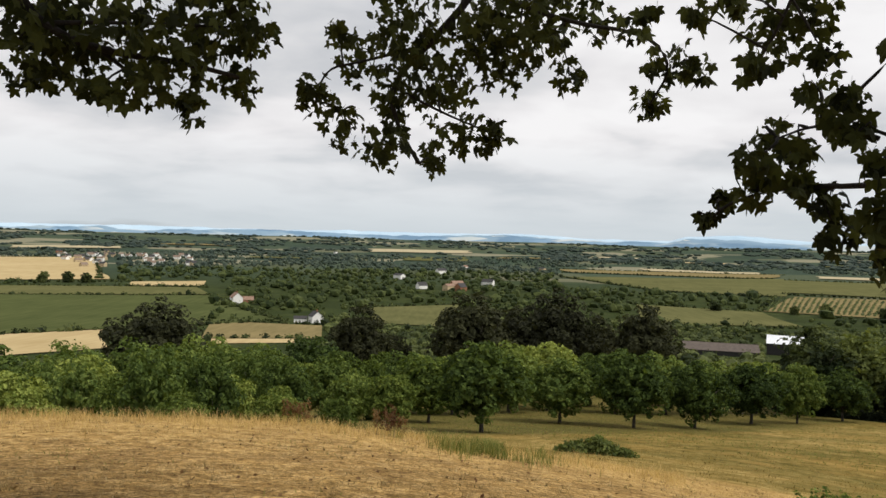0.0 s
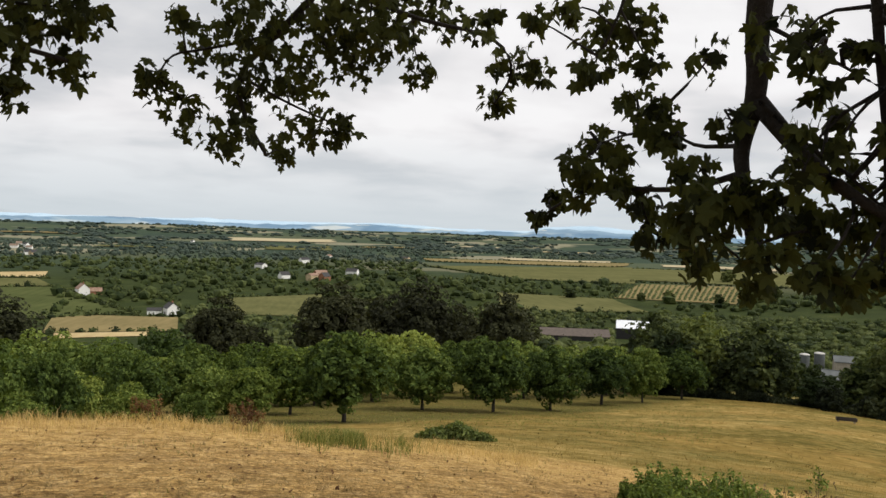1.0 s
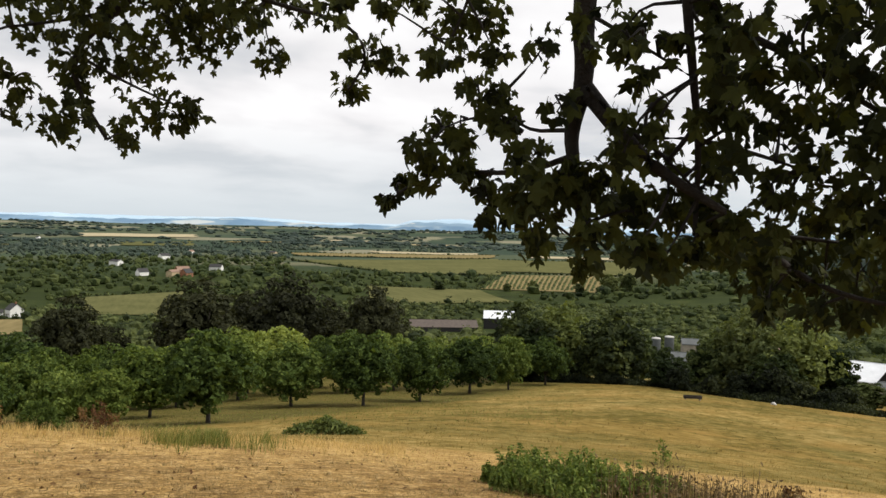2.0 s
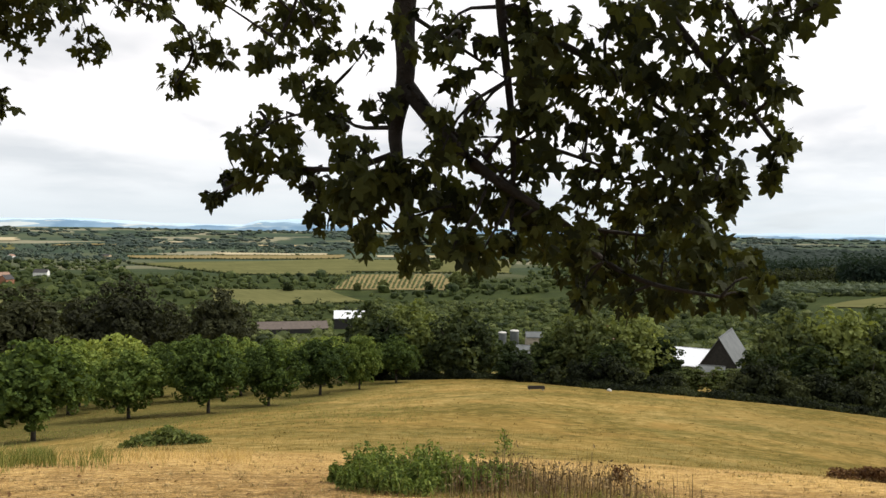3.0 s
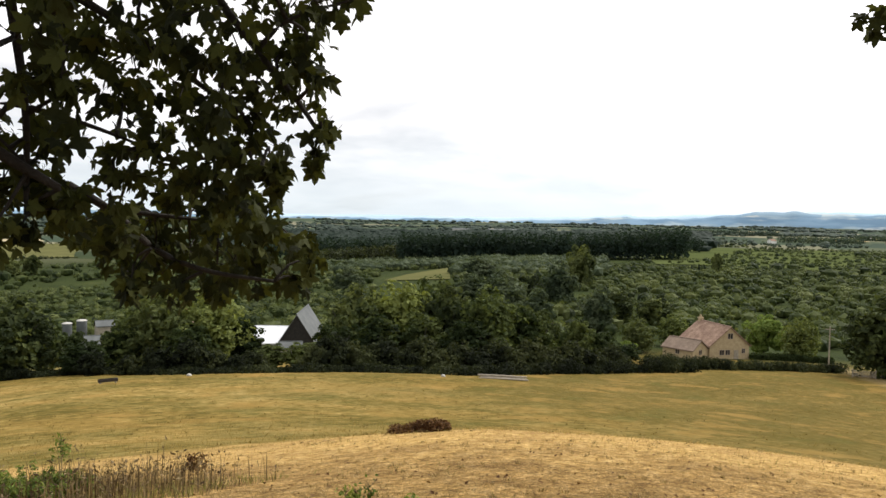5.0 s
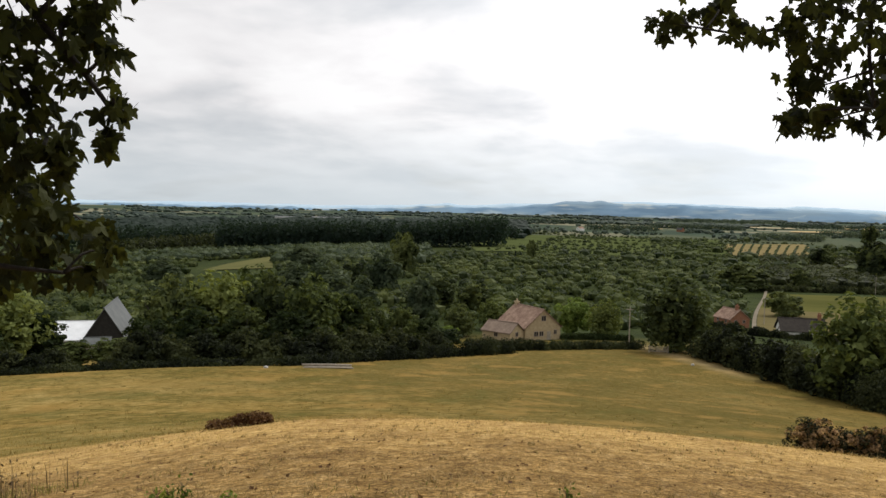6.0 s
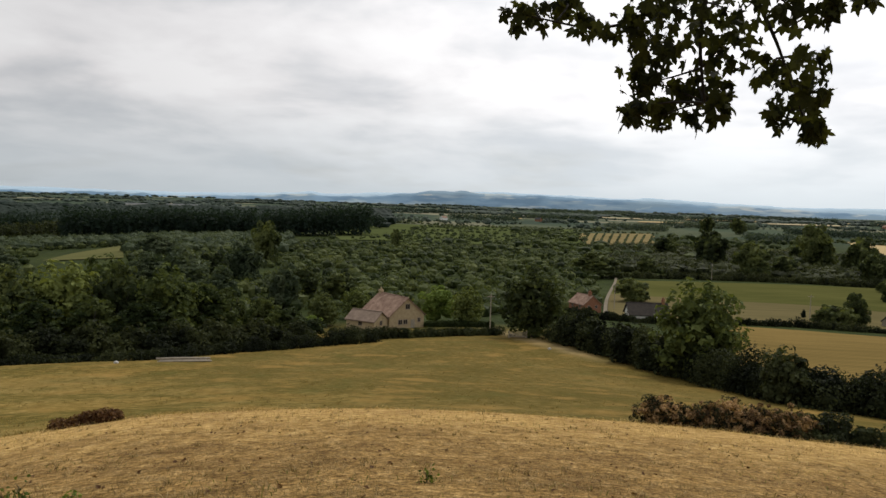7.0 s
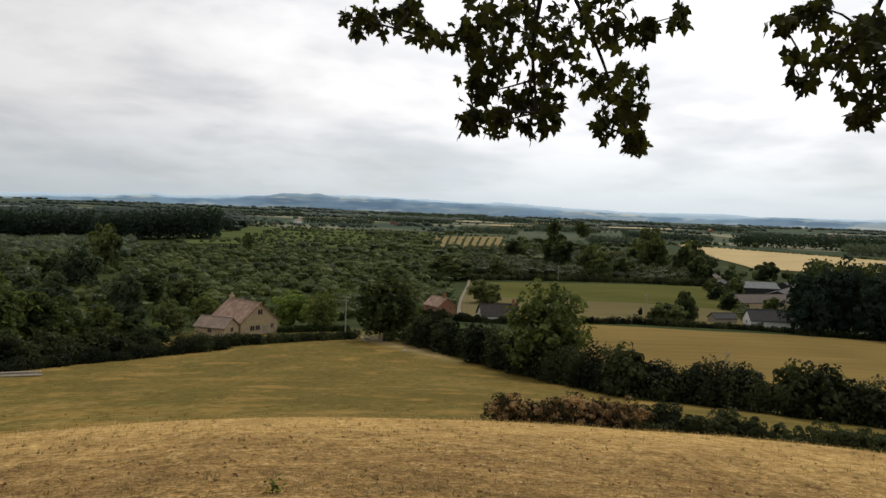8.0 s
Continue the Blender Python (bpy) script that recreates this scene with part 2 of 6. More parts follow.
    # greener grass under the orchard rows, darkened to paint in the trees' shade
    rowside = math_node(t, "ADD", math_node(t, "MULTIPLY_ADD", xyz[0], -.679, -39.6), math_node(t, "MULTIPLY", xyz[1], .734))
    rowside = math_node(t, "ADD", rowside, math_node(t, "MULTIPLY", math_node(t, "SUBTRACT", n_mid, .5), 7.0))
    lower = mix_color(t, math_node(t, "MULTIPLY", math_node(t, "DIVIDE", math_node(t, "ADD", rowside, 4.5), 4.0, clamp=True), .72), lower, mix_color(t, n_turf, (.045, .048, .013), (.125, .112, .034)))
    # worn way from the gate along the climbing hedge: distance from a line on the plan
    aside = math_node(t, "ABSOLUTE", math_node(t, "ADD", math_node(t, "MULTIPLY_ADD", xyz[0], -.341, 52.9), math_node(t, "MULTIPLY", xyz[1], .94)))
    worn = math_node(t, "SUBTRACT", 1.0, math_node(t, "DIVIDE", math_node(t, "ADD", aside, math_node(t, "MULTIPLY", math_node(t, "SUBTRACT", n_mid, .5), 6.0)), 3.6, clamp=True), clamp=True)
    east = math_node(t, "DIVIDE", math_node(t, "SUBTRACT", xyz[0], 112.0), 14.0, clamp=True)
    lower = mix_color(t, math_node(t, "MULTIPLY", math_node(t, "MULTIPLY", worn, east), .6), lower, (.36, .27, .14))
    edge = math_node(t, "ADD", far, math_node(t, "MULTIPLY", math_node(t, "SUBTRACT", n_mid, .5), 9.0))
    hill = mix_color(t, math_node(t, "DIVIDE", math_node(t, "SUBTRACT", edge, 22.0), 2.5, clamp=True), straw, lower)
    vale = ramp(t, math_node(t, "ADD", math_node(t, "MULTIPLY", n_mid, .4), math_node(t, "MULTIPLY", n_big, .6)),
                [(.35, (.018, .026, .009)), (.55, (.036, .048, .014)), (.7, (.072, .078, .026))])
    cells = wire(t, "ShaderNodeTexVoronoi", {"Vector": plan, "Scale": .0042, "Randomness": .85})
    cells.distance = "CHEBYCHEV"
    hue = wire(t, "ShaderNodeSeparateColor", {0: cells.outputs["Color"]}).outputs[0]
    # distant crop colours lifted towards blue to carry the haze
    crops = ramp(t, hue, [(.0, (.032, .050, .038)), (.35, (.042, .062, .042)), (.58, (.060, .080, .048)), (.74, (.085, .095, .055)), (.88, (.25, .23, .155))])
    crops = mix_color(t, math_node(t, "MULTIPLY", n_big, .5), crops, (.045, .064, .03))
    vale = mix_color(t, math_node(t, "DIVIDE", math_node(t, "SUBTRACT", far, 900.0), 500.0, clamp=True), vale, crops)
    whole = mix_color(t, math_node(t, "DIVIDE", math_node(t, "SUBTRACT", far, 150.0), 30.0, clamp=True), hill, vale)
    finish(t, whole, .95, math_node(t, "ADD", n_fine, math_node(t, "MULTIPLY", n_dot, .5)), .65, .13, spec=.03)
    return m


# both downs materials have aerial haze painted in as pale blue base colours
m_hill, ht = material("haze_tinted_downs")
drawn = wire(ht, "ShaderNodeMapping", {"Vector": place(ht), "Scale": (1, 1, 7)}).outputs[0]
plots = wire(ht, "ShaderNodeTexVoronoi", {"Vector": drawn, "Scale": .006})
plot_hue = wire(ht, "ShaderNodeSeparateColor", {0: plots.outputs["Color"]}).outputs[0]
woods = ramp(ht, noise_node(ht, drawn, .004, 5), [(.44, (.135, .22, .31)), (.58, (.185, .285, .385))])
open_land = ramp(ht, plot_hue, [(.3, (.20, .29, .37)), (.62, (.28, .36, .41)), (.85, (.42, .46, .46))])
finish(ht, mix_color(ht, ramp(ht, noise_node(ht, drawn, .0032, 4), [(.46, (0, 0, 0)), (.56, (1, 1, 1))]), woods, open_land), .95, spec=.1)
m_hill_far, ht = material("haze_paled_far_downs")
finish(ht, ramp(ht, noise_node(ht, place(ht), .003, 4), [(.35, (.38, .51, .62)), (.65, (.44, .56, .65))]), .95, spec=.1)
GROUND = ground_material()


def crop(name, a, b, stretch=(1.0, .12), turn=0.0, bands=None):
    """A field: two tones drawn out along the way it is worked, with tractor lines if bands is set."""
    m, t = material(name)
    mp = wire(t, "ShaderNodeMapping", {"Vector": place(t), "Rotation": (0, 0, radians(turn)), "Scale": (stretch[0], stretch[1], 0)})
    n1, n2 = noise_node(t, mp.outputs[0], .25, 5, .6), noise_node(t, place(t), .02, 3)
    k = math_node(t, "ADD", math_node(t, "MULTIPLY", n1, .55), math_node(t, "MULTIPLY", n2, .45))
    c = ramp(t, k, [(.35, a), (.65, b)])
    if bands:
        w = wire(t, "ShaderNodeTexWave", {"Vector": wire(t, "ShaderNodeMapping", {"Vector": place(t), "Rotation": (0, 0, radians(turn))}).outputs[0], "Scale": bands, "Distortion": .6})
        c = mix_color(t, math_node(t, "MULTIPLY", ramp(t, w.outputs["Fac"], [(.55, (0, 0, 0)), (.9, (1, 1, 1))]), .45), c, tuple(v * .62 for v in a))
    finish(t, c, 1.0, n1, .3, .05, spec=.0)
    return m


WHEAT = crop("ripe_wheat", (.36, .27, .135), (.47, .37, .20))
STUBBLE = crop("stubble", (.140, .102, .036), (.230, .160, .058), turn=24, bands=.11)
PASTURE = crop("pasture", (.060, .064, .020), (.105, .103, .034))
DEEPGREEN = crop("green_crop", (.056, .068, .026), (.088, .100, .038), turn=60)
SLOPEGREEN = crop("slope_grass", (.055, .070, .026), (.095, .112, .042), turn=10)
TAWNY = crop("tawny_pasture", (.15, .125, .058), (.235, .185, .088))
OLIVEFIELD = crop("olive_field", (.085, .088, .036), (.135, .130, .055), turn=20)
DRYPASTURE = crop("dry_pasture", (.098, .086, .040), (.150, .122, .058))
PALE = crop("pale_cut_field", (.33, .28, .17), (.44, .38, .25))

# ---- lie of the land ----
EYE_HEIGHT = 1.6
# dip of the ground below eye level, in degrees, by bearing (rows) and distance (columns)
RINGS = [12, 22, 34, 60, 100, 160, 300, 550]
DIPS = {
    -30: [14.6, 12.4, 14.2, 14.2, 12.6, 11.2, 9.2, 6.5],
    -10: [16.0, 13.8, 14.8, 14.0, 12.6, 11.2, 9.2, 6.5],
    5: [17.3, 15.4, 15.2, 14.1, 12.5, 11.0, 9.0, 6.4],
    20: [18.2, 16.4, 15.3, 13.8, 12.4, 10.6, 8.6, 6.3],
    35: [18.6, 16.8, 15.4, 13.4, 11.3, 10.5, 8.4, 6.2],
    50: [18.4, 16.3, 15.5, 13.6, 11.5, 10.3, 7.6, 4.8],
    65: [17.8, 15.2, 15.7, 14.2, 11.7, 10.0, 6.3, 3.7],
    80: [17.6, 15.1, 15.8, 14.3, 12.0, 9.5, 6.2, 3.5],
    95: [17.6, 15.1, 15.7, 14.2, 11.9, 9.2, 6.8, 3.9],
    110: [17.4, 14.8, 15.4, 14.0, 12.0, 9.5, 6.4, 3.9],
    125: [17.0, 14.0, 15.0, 13.6, 11.8, 9.2, 6.4, 4.0],
}
# height of the skyline above eye level, in degrees, by bearing
SKYLINE = {-60: .2, -30: .2, -10: .28, 5: .3, 16.3: .2, 17.6: .5, 21: .6, 24: .42, 32: .25, 50: .15, 65: .2, 72: .35, 75: .55, 77: .42,
           82: .75, 86: .98, 92: .95, 96: .78, 100: .82, 106: .6, 110: .5, 125: .55, 160: .5}
R_ALL = [0, 2.5, 6] + RINGS + [1200, 3000, 4300, 4900]
BEARINGS = sorted(DIPS)


def profile(az):
    dips = [np.interp(az, BEARINGS, [DIPS[a][i] for a in BEARINGS]) for i in range(len(RINGS))]
    z = [EYE_HEIGHT - r * math.tan(math.radians(d)) for r, d in zip(RINGS, dips)]
    side = np.interp(az, [20, 80], [0, 1])
    far = [-60 + 26 * side, -52 + 30 * side, -16 + 6 * side, -14 + 6 * side]
    return np.array([0, -.02, .34 * z[0]] + z + far)


BEARING_STEP = 2.0
RADII_LOG = np.log(np.array(R_ALL) + 4.0)
LAND = np.array([profile(-180 + BEARING_STEP * i if -180 + BEARING_STEP * i > -60 else -60) if -180 + BEARING_STEP * i < 160 else profile(160)
                  for i in range(int(360 / BEARING_STEP) + 1)])


def tangents(table):
    d = np.diff(table, axis=1) / np.diff(RADII_LOG)
    m = np.zeros_like(table)
    m[:, 1:-1] = .5 * (d[:, 1:] + d[:, :-1])
    m[:, 0], m[:, -1] = 0, d[:, -1]
    return m


LAND_SLOPE = tangents(LAND)


def ground(x, y):
    """The height of the ground, for arrays or single places."""
    x, y = np.asarray(x, float), np.asarray(y, float)
    r, az = np.hypot(x, y), np.degrees(np.arctan2(x, y))
    k = np.log(np.clip(r, 0, 4890) + 4.0)
    j = np.clip(np.searchsorted(RADII_LOG, k, side="right") - 1, 0, len(RADII_LOG) - 2)
    w = RADII_LOG[j + 1] - RADII_LOG[j]
    u = (k - RADII_LOG[j]) / w
    h00, h10, h01, h11 = 2*u**3 - 3*u**2 + 1, u**3 - 2*u**2 + u, -2*u**3 + 3*u**2, u**3 - u**2
    a = (az + 180) / BEARING_STEP
    i = np.clip(a.astype(int), 0, len(LAND) - 2)
    v = a - i
    z = 0
    for ii, ww in ((i, 1 - v), (i + 1, v)):
        z = z + ww * (h00 * LAND[ii, j] + h10 * w * LAND_SLOPE[ii, j] + h01 * LAND[ii, j + 1] + h11 * w * LAND_SLOPE[ii, j + 1])
    # low swells of the land
    amp = np.clip((r - 8) / 40, 0, 1) * .12 + np.clip((r - 400) / 1500, 0, 1) * 3.0
    wave = np.clip(.02 * r, 3, 90)
    band = np.where(r < 400, 9.0, 230.0)
    z = z + amp * (np.sin(x / band + 1.3 * np.sin(y / band / 1.7)) + np.sin(y / band * 1.3 + 1.1 * np.sin(x / band / 1.4))) * .5
    return z


# ---- mesh helpers ----
def mesh_of(name, verts, faces, mat, smooth=False):
    me = bpy.data.meshes.new(name)
    me.from_pydata(np.asarray(verts, float).tolist(), [], faces.tolist() if isinstance(faces, np.ndarray) else faces)
    me.materials.append(mat)
    if smooth:
        me.polygons.foreach_set("use_smooth", [True] * len(me.polygons))
    me.update()
    return me


def part(name, me, parent, label="", kind=""):
    ob = new(name, me)
    ob.parent = parent
    return tagged(ob, label, kind=kind)


def bm_mesh(name, bm, mat, smooth=False):
    me = bpy.data.meshes.new(name)
    bm.to_mesh(me)
    bm.free()
    me.materials.append(mat)
    if smooth:
        me.polygons.foreach_set("use_smooth", [True] * len(me.polygons))
    return me


def at(bearing, r, lift=0.0):
    b = radians(bearing)
    x, y = r * math.sin(b), r * math.cos(b)
    return Vector((x, y, float(ground(x, y)) + lift))


def quads(centres, normals, sizes, rng, fold=.25, longer=1.5):
    """Leaf-like kites: one bent four-cornered blade at each centre."""
    n = len(centres)
    t = rng.normal(size=(n, 3))
    t -= normals * (t * normals).sum(1, keepdims=True)
    t /= np.linalg.norm(t, axis=1, keepdims=True) + 1e-9
    b = np.cross(normals, t)
    s = sizes[:, None]
    v = np.stack([centres - t * s * longer * .5, centres + b * s * .5 + normals * s * fold * .4, centres + t * s * longer * .5 - normals * s * fold,
                  centres - b * s * .5 + normals * s * fold * .4], 1).reshape(-1, 3)
    return v, np.arange(4 * n).reshape(n, 4)


def unit(v):
    return v / (np.linalg.norm(v, axis=-1, keepdims=True) + 1e-9)


def crown(seed, width, low, high, lumps, leaves, size, lump=.30, mat=None, name="crown", squash=.85, top_heavy=.0):
    """A crown of leaf sprays on many uneven lumps, low to high metres above the base; a few dark inner leaves close it."""
    rng = np.random.default_rng(seed)
    c, h = (low + high) / 2, (high - low) / 2
    d = unit(rng.normal(size=(lumps, 3)))
    d[:, 2] = np.clip(d[:, 2] + top_heavy, -1, 1)
    reach = rng.uniform(.45, .98, (lumps, 1))
    centre = d * reach * np.array([width / 2, width / 2, h]) + (0, 0, c)
    taper = 1 - .25 * np.clip((centre[:, 2:] - c) / h, 0, 1)
    centre[:, :2] *= taper
    rad = rng.uniform(.5, 1.35, lumps) * lump * min(width / 2, h)
    pick = rng.integers(0, lumps, leaves)
    away = unit(centre - (0, 0, c * .8))
    out = unit(rng.normal(size=(leaves, 3)) + (0, 0, .3) + away[pick] * .8)
    p = centre[pick] + out * (rad[pick] * rng.uniform(.72, 1.12, leaves))[:, None] * (1, 1, squash)
    nrm = unit(out * 1.3 + rng.normal(size=(leaves, 3)) * .45 + (0, 0, .25))
    v, f = quads(p, nrm, size * rng.uniform(.6, 1.35, leaves), rng)
    k = leaves // 6
    inner = unit(rng.normal(size=(k, 3))) * rng.uniform(.1, .72, (k, 1)) * np.array([width / 2, width / 2, h]) + (0, 0, c)
    v2, f2 = quads(inner, unit(rng.normal(size=(k, 3))), np.full(k, size * 2.2), rng)
    return mesh_of(name, np.vstack([v, v2]), np.vstack([f, f2 + len(v)]), mat)


def tube(points, radii, sides=7):
    """A tapered round stem through points, as vertices and faces."""
    pts = [Vector(p) for p in points]
    verts, faces = [], []
    for i, p in enumerate(pts):
        ahead = (pts[min(i + 1, len(pts) - 1)] - pts[max(i - 1, 0)]).normalized()
        side = ahead.orthogonal().normalized()
        other = ahead.cross(side)
        for j in range(sides):
            a = 2 * math.pi * j / sides
            verts.append(p + (side * math.cos(a) + other * math.sin(a)) * radii[i])
    for i in range(len(pts) - 1):
        for j in range(sides):
            a, b = i * sides + j, i * sides + (j + 1) % sides
            faces.append((a, b, b + sides, a + sides))
    faces.append(tuple(range(sides))[::-1])
    faces.append(tuple(range(len(verts) - sides, len(verts))))
    return verts, faces


def join(parts):
    verts, faces = [], []
    for v, f in parts:
        o = len(verts)
        verts += [tuple(q) for q in v]
        faces += [tuple(i + o for i in q) for q in f]
    return verts, faces


def soften(points, radii, times=2):
    """Chaikin's rounding of a polyline with its radii."""
    p = [(*q, r) for q, r in zip(points, radii)]
    for _ in range(times):
        q = [p[0]]
        for a, b in zip(p, p[1:]):
            q.append(tuple(.75 * u + .25 * w for u, w in zip(a, b)))
            q.append(tuple(.25 * u + .75 * w for u, w in zip(a, b)))
        p = q + [p[-1]]
    return [q[:3] for q in p], [q[3] for q in p]


def stems(seed, height, fork, spread, thick, limbs=6):
    """A trunk that leans a little and forks into limbs."""
    rng = random.Random(seed)
    lean = Vector((rng.uniform(-.05, .05), rng.uniform(-.05, .05), 0)) * height
    top = lean + Vector((0, 0, fork))
    got = [tube([(0, 0, -.3), lean * .4 + Vector((0, 0, fork * .5)), top], [thick * 1.25, thick, thick * .8], 8)]
    for i in range(limbs):
        a = 2 * math.pi * i / limbs + rng.uniform(-.4, .4)
        out = Vector((math.cos(a), math.sin(a), 0)) * spread * rng.uniform(.4, .8)
        end = top + out + Vector((0, 0, (height - fork) * rng.uniform(.35, .75)))
        mid = top.lerp(end, .5) + Vector((0, 0, .05 * height))
        got.append(tube([top, mid, end], [thick * .6, thick * .38, thick * .12], 5))
    return join(got)


def tree_kind(name, seed, width, low, height, lumps, leaves, size, mat, thick, fork, label, category, group="", lump=.30, top_heavy=0.0):
    """One tree at the origin: an Empty at its foot with a trunk and a crown."""
    ob = tagged(new(name), label, category, group)
    v, f = stems(seed, height, fork, width / 2, thick)
    part("trunk", mesh_of("trunk", v, f, TRUNK, True), ob)
    part("crown", crown(seed, width, low, height, lumps, leaves, size, lump, mat, top_heavy=top_heavy), ob)
    return ob


def planted(kind, bearing, r, scale=1.0, wide=1.0, turn=None, label=""):
    p = at(bearing, r, -.05)
    m = Matrix.Translation(p) @ pose(0, 0, 0, 0, 0, bearing * 47 + r * 13 if turn is None else turn) @ Matrix.Diagonal((scale * wide, scale * wide, scale, 1))
    ob = copy_thing(kind, m)
    if label:
        ob["label"] = label
    return ob


# ---- the ground: one sheet from the hill to the horizon ----
def ground_sheet():
    az = np.concatenate([np.arange(-46, 140, .8), np.arange(140, 314, 4.0)])
    rr = np.concatenate([[.4], np.exp(np.arange(math.log(1.0), math.log(4880), .042))])
    a, r = np.meshgrid(np.radians(az), rr, indexing="ij")
    x, y = r * np.sin(a), r * np.cos(a)
    z = ground(x, y)
    n, k = len(az), len(rr)
    v = np.stack([x, y, z], -1).reshape(-1, 3)
    i, j = np.meshgrid(np.arange(n), np.arange(k - 1), indexing="ij")
    nx = (i + 1) % n
    f = np.stack([i * k + j, nx * k + j, nx * k + j + 1, i * k + j + 1], -1).reshape(-1, 4)
    centre = len(v)
    v = np.vstack([v, [[0, 0, float(ground(0, .01))]]])
    cap = [(centre, ((q + 1) % n) * k, q * k) for q in range(n)]
    me = bpy.data.meshes.new("ground")
    me.from_pydata(v.tolist(), [], [tuple(q[::-1]) for q in f.tolist()] + [c[::-1] for c in cap])
    me.polygons.foreach_set("use_smooth", [True] * len(me.polygons))
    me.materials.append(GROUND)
    me.update()
    bm = bmesh.new()
    bm.from_mesh(me)
    bmesh.ops.recalc_face_normals(bm, faces=bm.faces)
    bm.to_mesh(me)
    bm.free()
    return tagged(new("ground", me), "dry grass hillside falling to a wide green vale", "ground", kind="structure")


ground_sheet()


def downs(name, r, drop, rough, mat, label, seed):
    """A long far ridge: a rounded bank whose top follows the skyline."""
    b = np.arange(-60, 160, .25)
    top = np.interp(b, list(SKYLINE), list(SKYLINE.values())) - drop
    top = top + rough * np.array([noise.fractal(Vector((q / 9.0, seed, 0)), 1.0, 2.0, 4) for q in b]) + rough * .35 * np.array([noise.fractal(Vector((q / 1.3, seed + 9, 0)), 1.0, 2.0, 3) for q in b])
    crest = EYE_HEIGHT + r * np.tan(np.radians(top))
    rings = [(-160, -45), (-70, None), (0, None), (60, None), (75, -60)]
    v = []
    for off, z in rings:
        xy = polar(b, r + off)
        level = np.full(len(b), float(z)) if z is not None else -45 + (crest + 45) * (1 - (off / 170) ** 2)
        v.append(np.concatenate([xy, level[:, None]], 1))
    n = len(b)
    i, j = np.meshgrid(np.arange(len(rings) - 1), np.arange(n - 1), indexing="ij")
    f = np.stack([i * n + j, i * n + j + 1, (i + 1) * n + j + 1, (i + 1) * n + j], -1).reshape(-1, 4)
    return tagged(new(name, mesh_of(name, np.vstack(v), f[:, ::-1], mat, True)), label, "hills", kind="structure")


def polar(b, r):
    b = np.radians(b)
    return np.stack([r * np.sin(b), r * np.cos(b)], -1)


downs("backdrop_hills_far", 4760, .0, .16, m_hill_far, "downs along the far horizon, paled blue by painted haze", 1.0)
downs("backdrop_hills", 4480, .16, .26, m_hill, "wooded hills below the horizon, tinted blue grey by painted haze", 5.0)


def field(name, corners, mat, label, lift=.12, steps=26):
    """A field laid over the land: four corners as (bearing, distance), going round."""
    p = [np.array([r * math.sin(radians(b)), r * math.cos(radians(b))]) for b, r in corners]
    u, w = np.meshgrid(np.linspace(0, 1, steps), np.linspace(0, 1, steps), indexing="ij")
    u, w = u[..., None], w[..., None]
    q = (1 - u) * (1 - w) * p[0] + u * (1 - w) * p[1] + u * w * p[2] + (1 - u) * w * p[3]
    q = q + 2.0 * np.sin(q[..., ::-1] / 37.0) * (np.hypot(q[..., :1], q[..., 1:]) / 600)
    r = np.hypot(q[..., 0], q[..., 1])
    z = ground(q[..., 0], q[..., 1]) + lift + r * .0009
    v = np.concatenate([q, z[..., None]], -1).reshape(-1, 3)
    i, j = np.meshgrid(np.arange(steps - 1), np.arange(steps - 1), indexing="ij")
    f = np.stack([i * steps + j, (i + 1) * steps + j, (i + 1) * steps + j + 1, i * steps + j + 1], -1).reshape(-1, 4)
    me = mesh_of(name, v, f, mat, True)
    bm = bmesh.new()
    bm.from_mesh(me)
    bmesh.ops.recalc_face_normals(bm, faces=bm.faces)
    if sum(q.normal.z for q in bm.faces) < 0:
        bmesh.ops.reverse_faces(bm, faces=bm.faces)
    bm.to_mesh(me)
    bm.free()
    return tagged(new(name, me), label, "field", kind="structure")


field("wheat_field", [(-34, 1030), (-23.6, 1030), (-24.4, 1700), (-34, 1640)], WHEAT, "ripe golden wheat field in the vale")
field("crop_field", [(-36, 485), (-11.5, 555), (-16.5, 790), (-36, 830)], DEEPGREEN, "wide dark green crop field below the hill")
field("margin_field", [(-36, 835), (-17, 800), (-17.5, 900), (-36, 960)], OLIVEFIELD, "olive grass margin beyond the green crop")
field("near_wheat_field", [(-36, 345), (-23.5, 380), (-23.8, 500), (-36, 482)], WHEAT, "pale ripe wheat beside the green crop")
field("paddock", [(-17.2, 430), (-8.6, 428), (-9, 520), (-17, 552)], TAWNY, "dry tawny paddock with a worn patch")
field("corner_wheat_field", [(-16.5, 395), (-10.5, 400), (-10.5, 424), (-16.5, 426)], WHEAT, "small corner of ripe wheat")
field("strip_field", [(-22, 915), (-17.0, 920), (-17.2, 1010), (-22, 985)], WHEAT, "narrow strip of cut wheat")
field("lane_field", [(-5.5, 545), (1.5, 515), (1.2, 720), (-5.3, 675)], OLIVEFIELD, "green pasture behind the dark trees")
field("middle_field", [(8.8, 1270), (16, 1020), (24.1, 1010), (24.1, 1480)], OLIVEFIELD, "broad olive green field in the vale")
field("upper_field", [(9.5, 1480), (23, 1490), (24, 1750), (8.5, 1690)], TAWNY, "dull tawny field beyond a hedge line")
field("cut_strip", [(15, 1760), (22.3, 1760), (22.3, 1880), (14.5, 1900)], PALE, "pale strip of freshly cut grass")
field("near_pasture", [(15, 610), (25.4, 650), (22.6, 775), (14, 800)], OLIVEFIELD, "green pasture in front of the striped field")
field("striped_field", [(22.7, 785), (31.4, 775), (31.3, 1010), (24.6, 1010)], TAWNY, "pale dry field between rows of green vines")
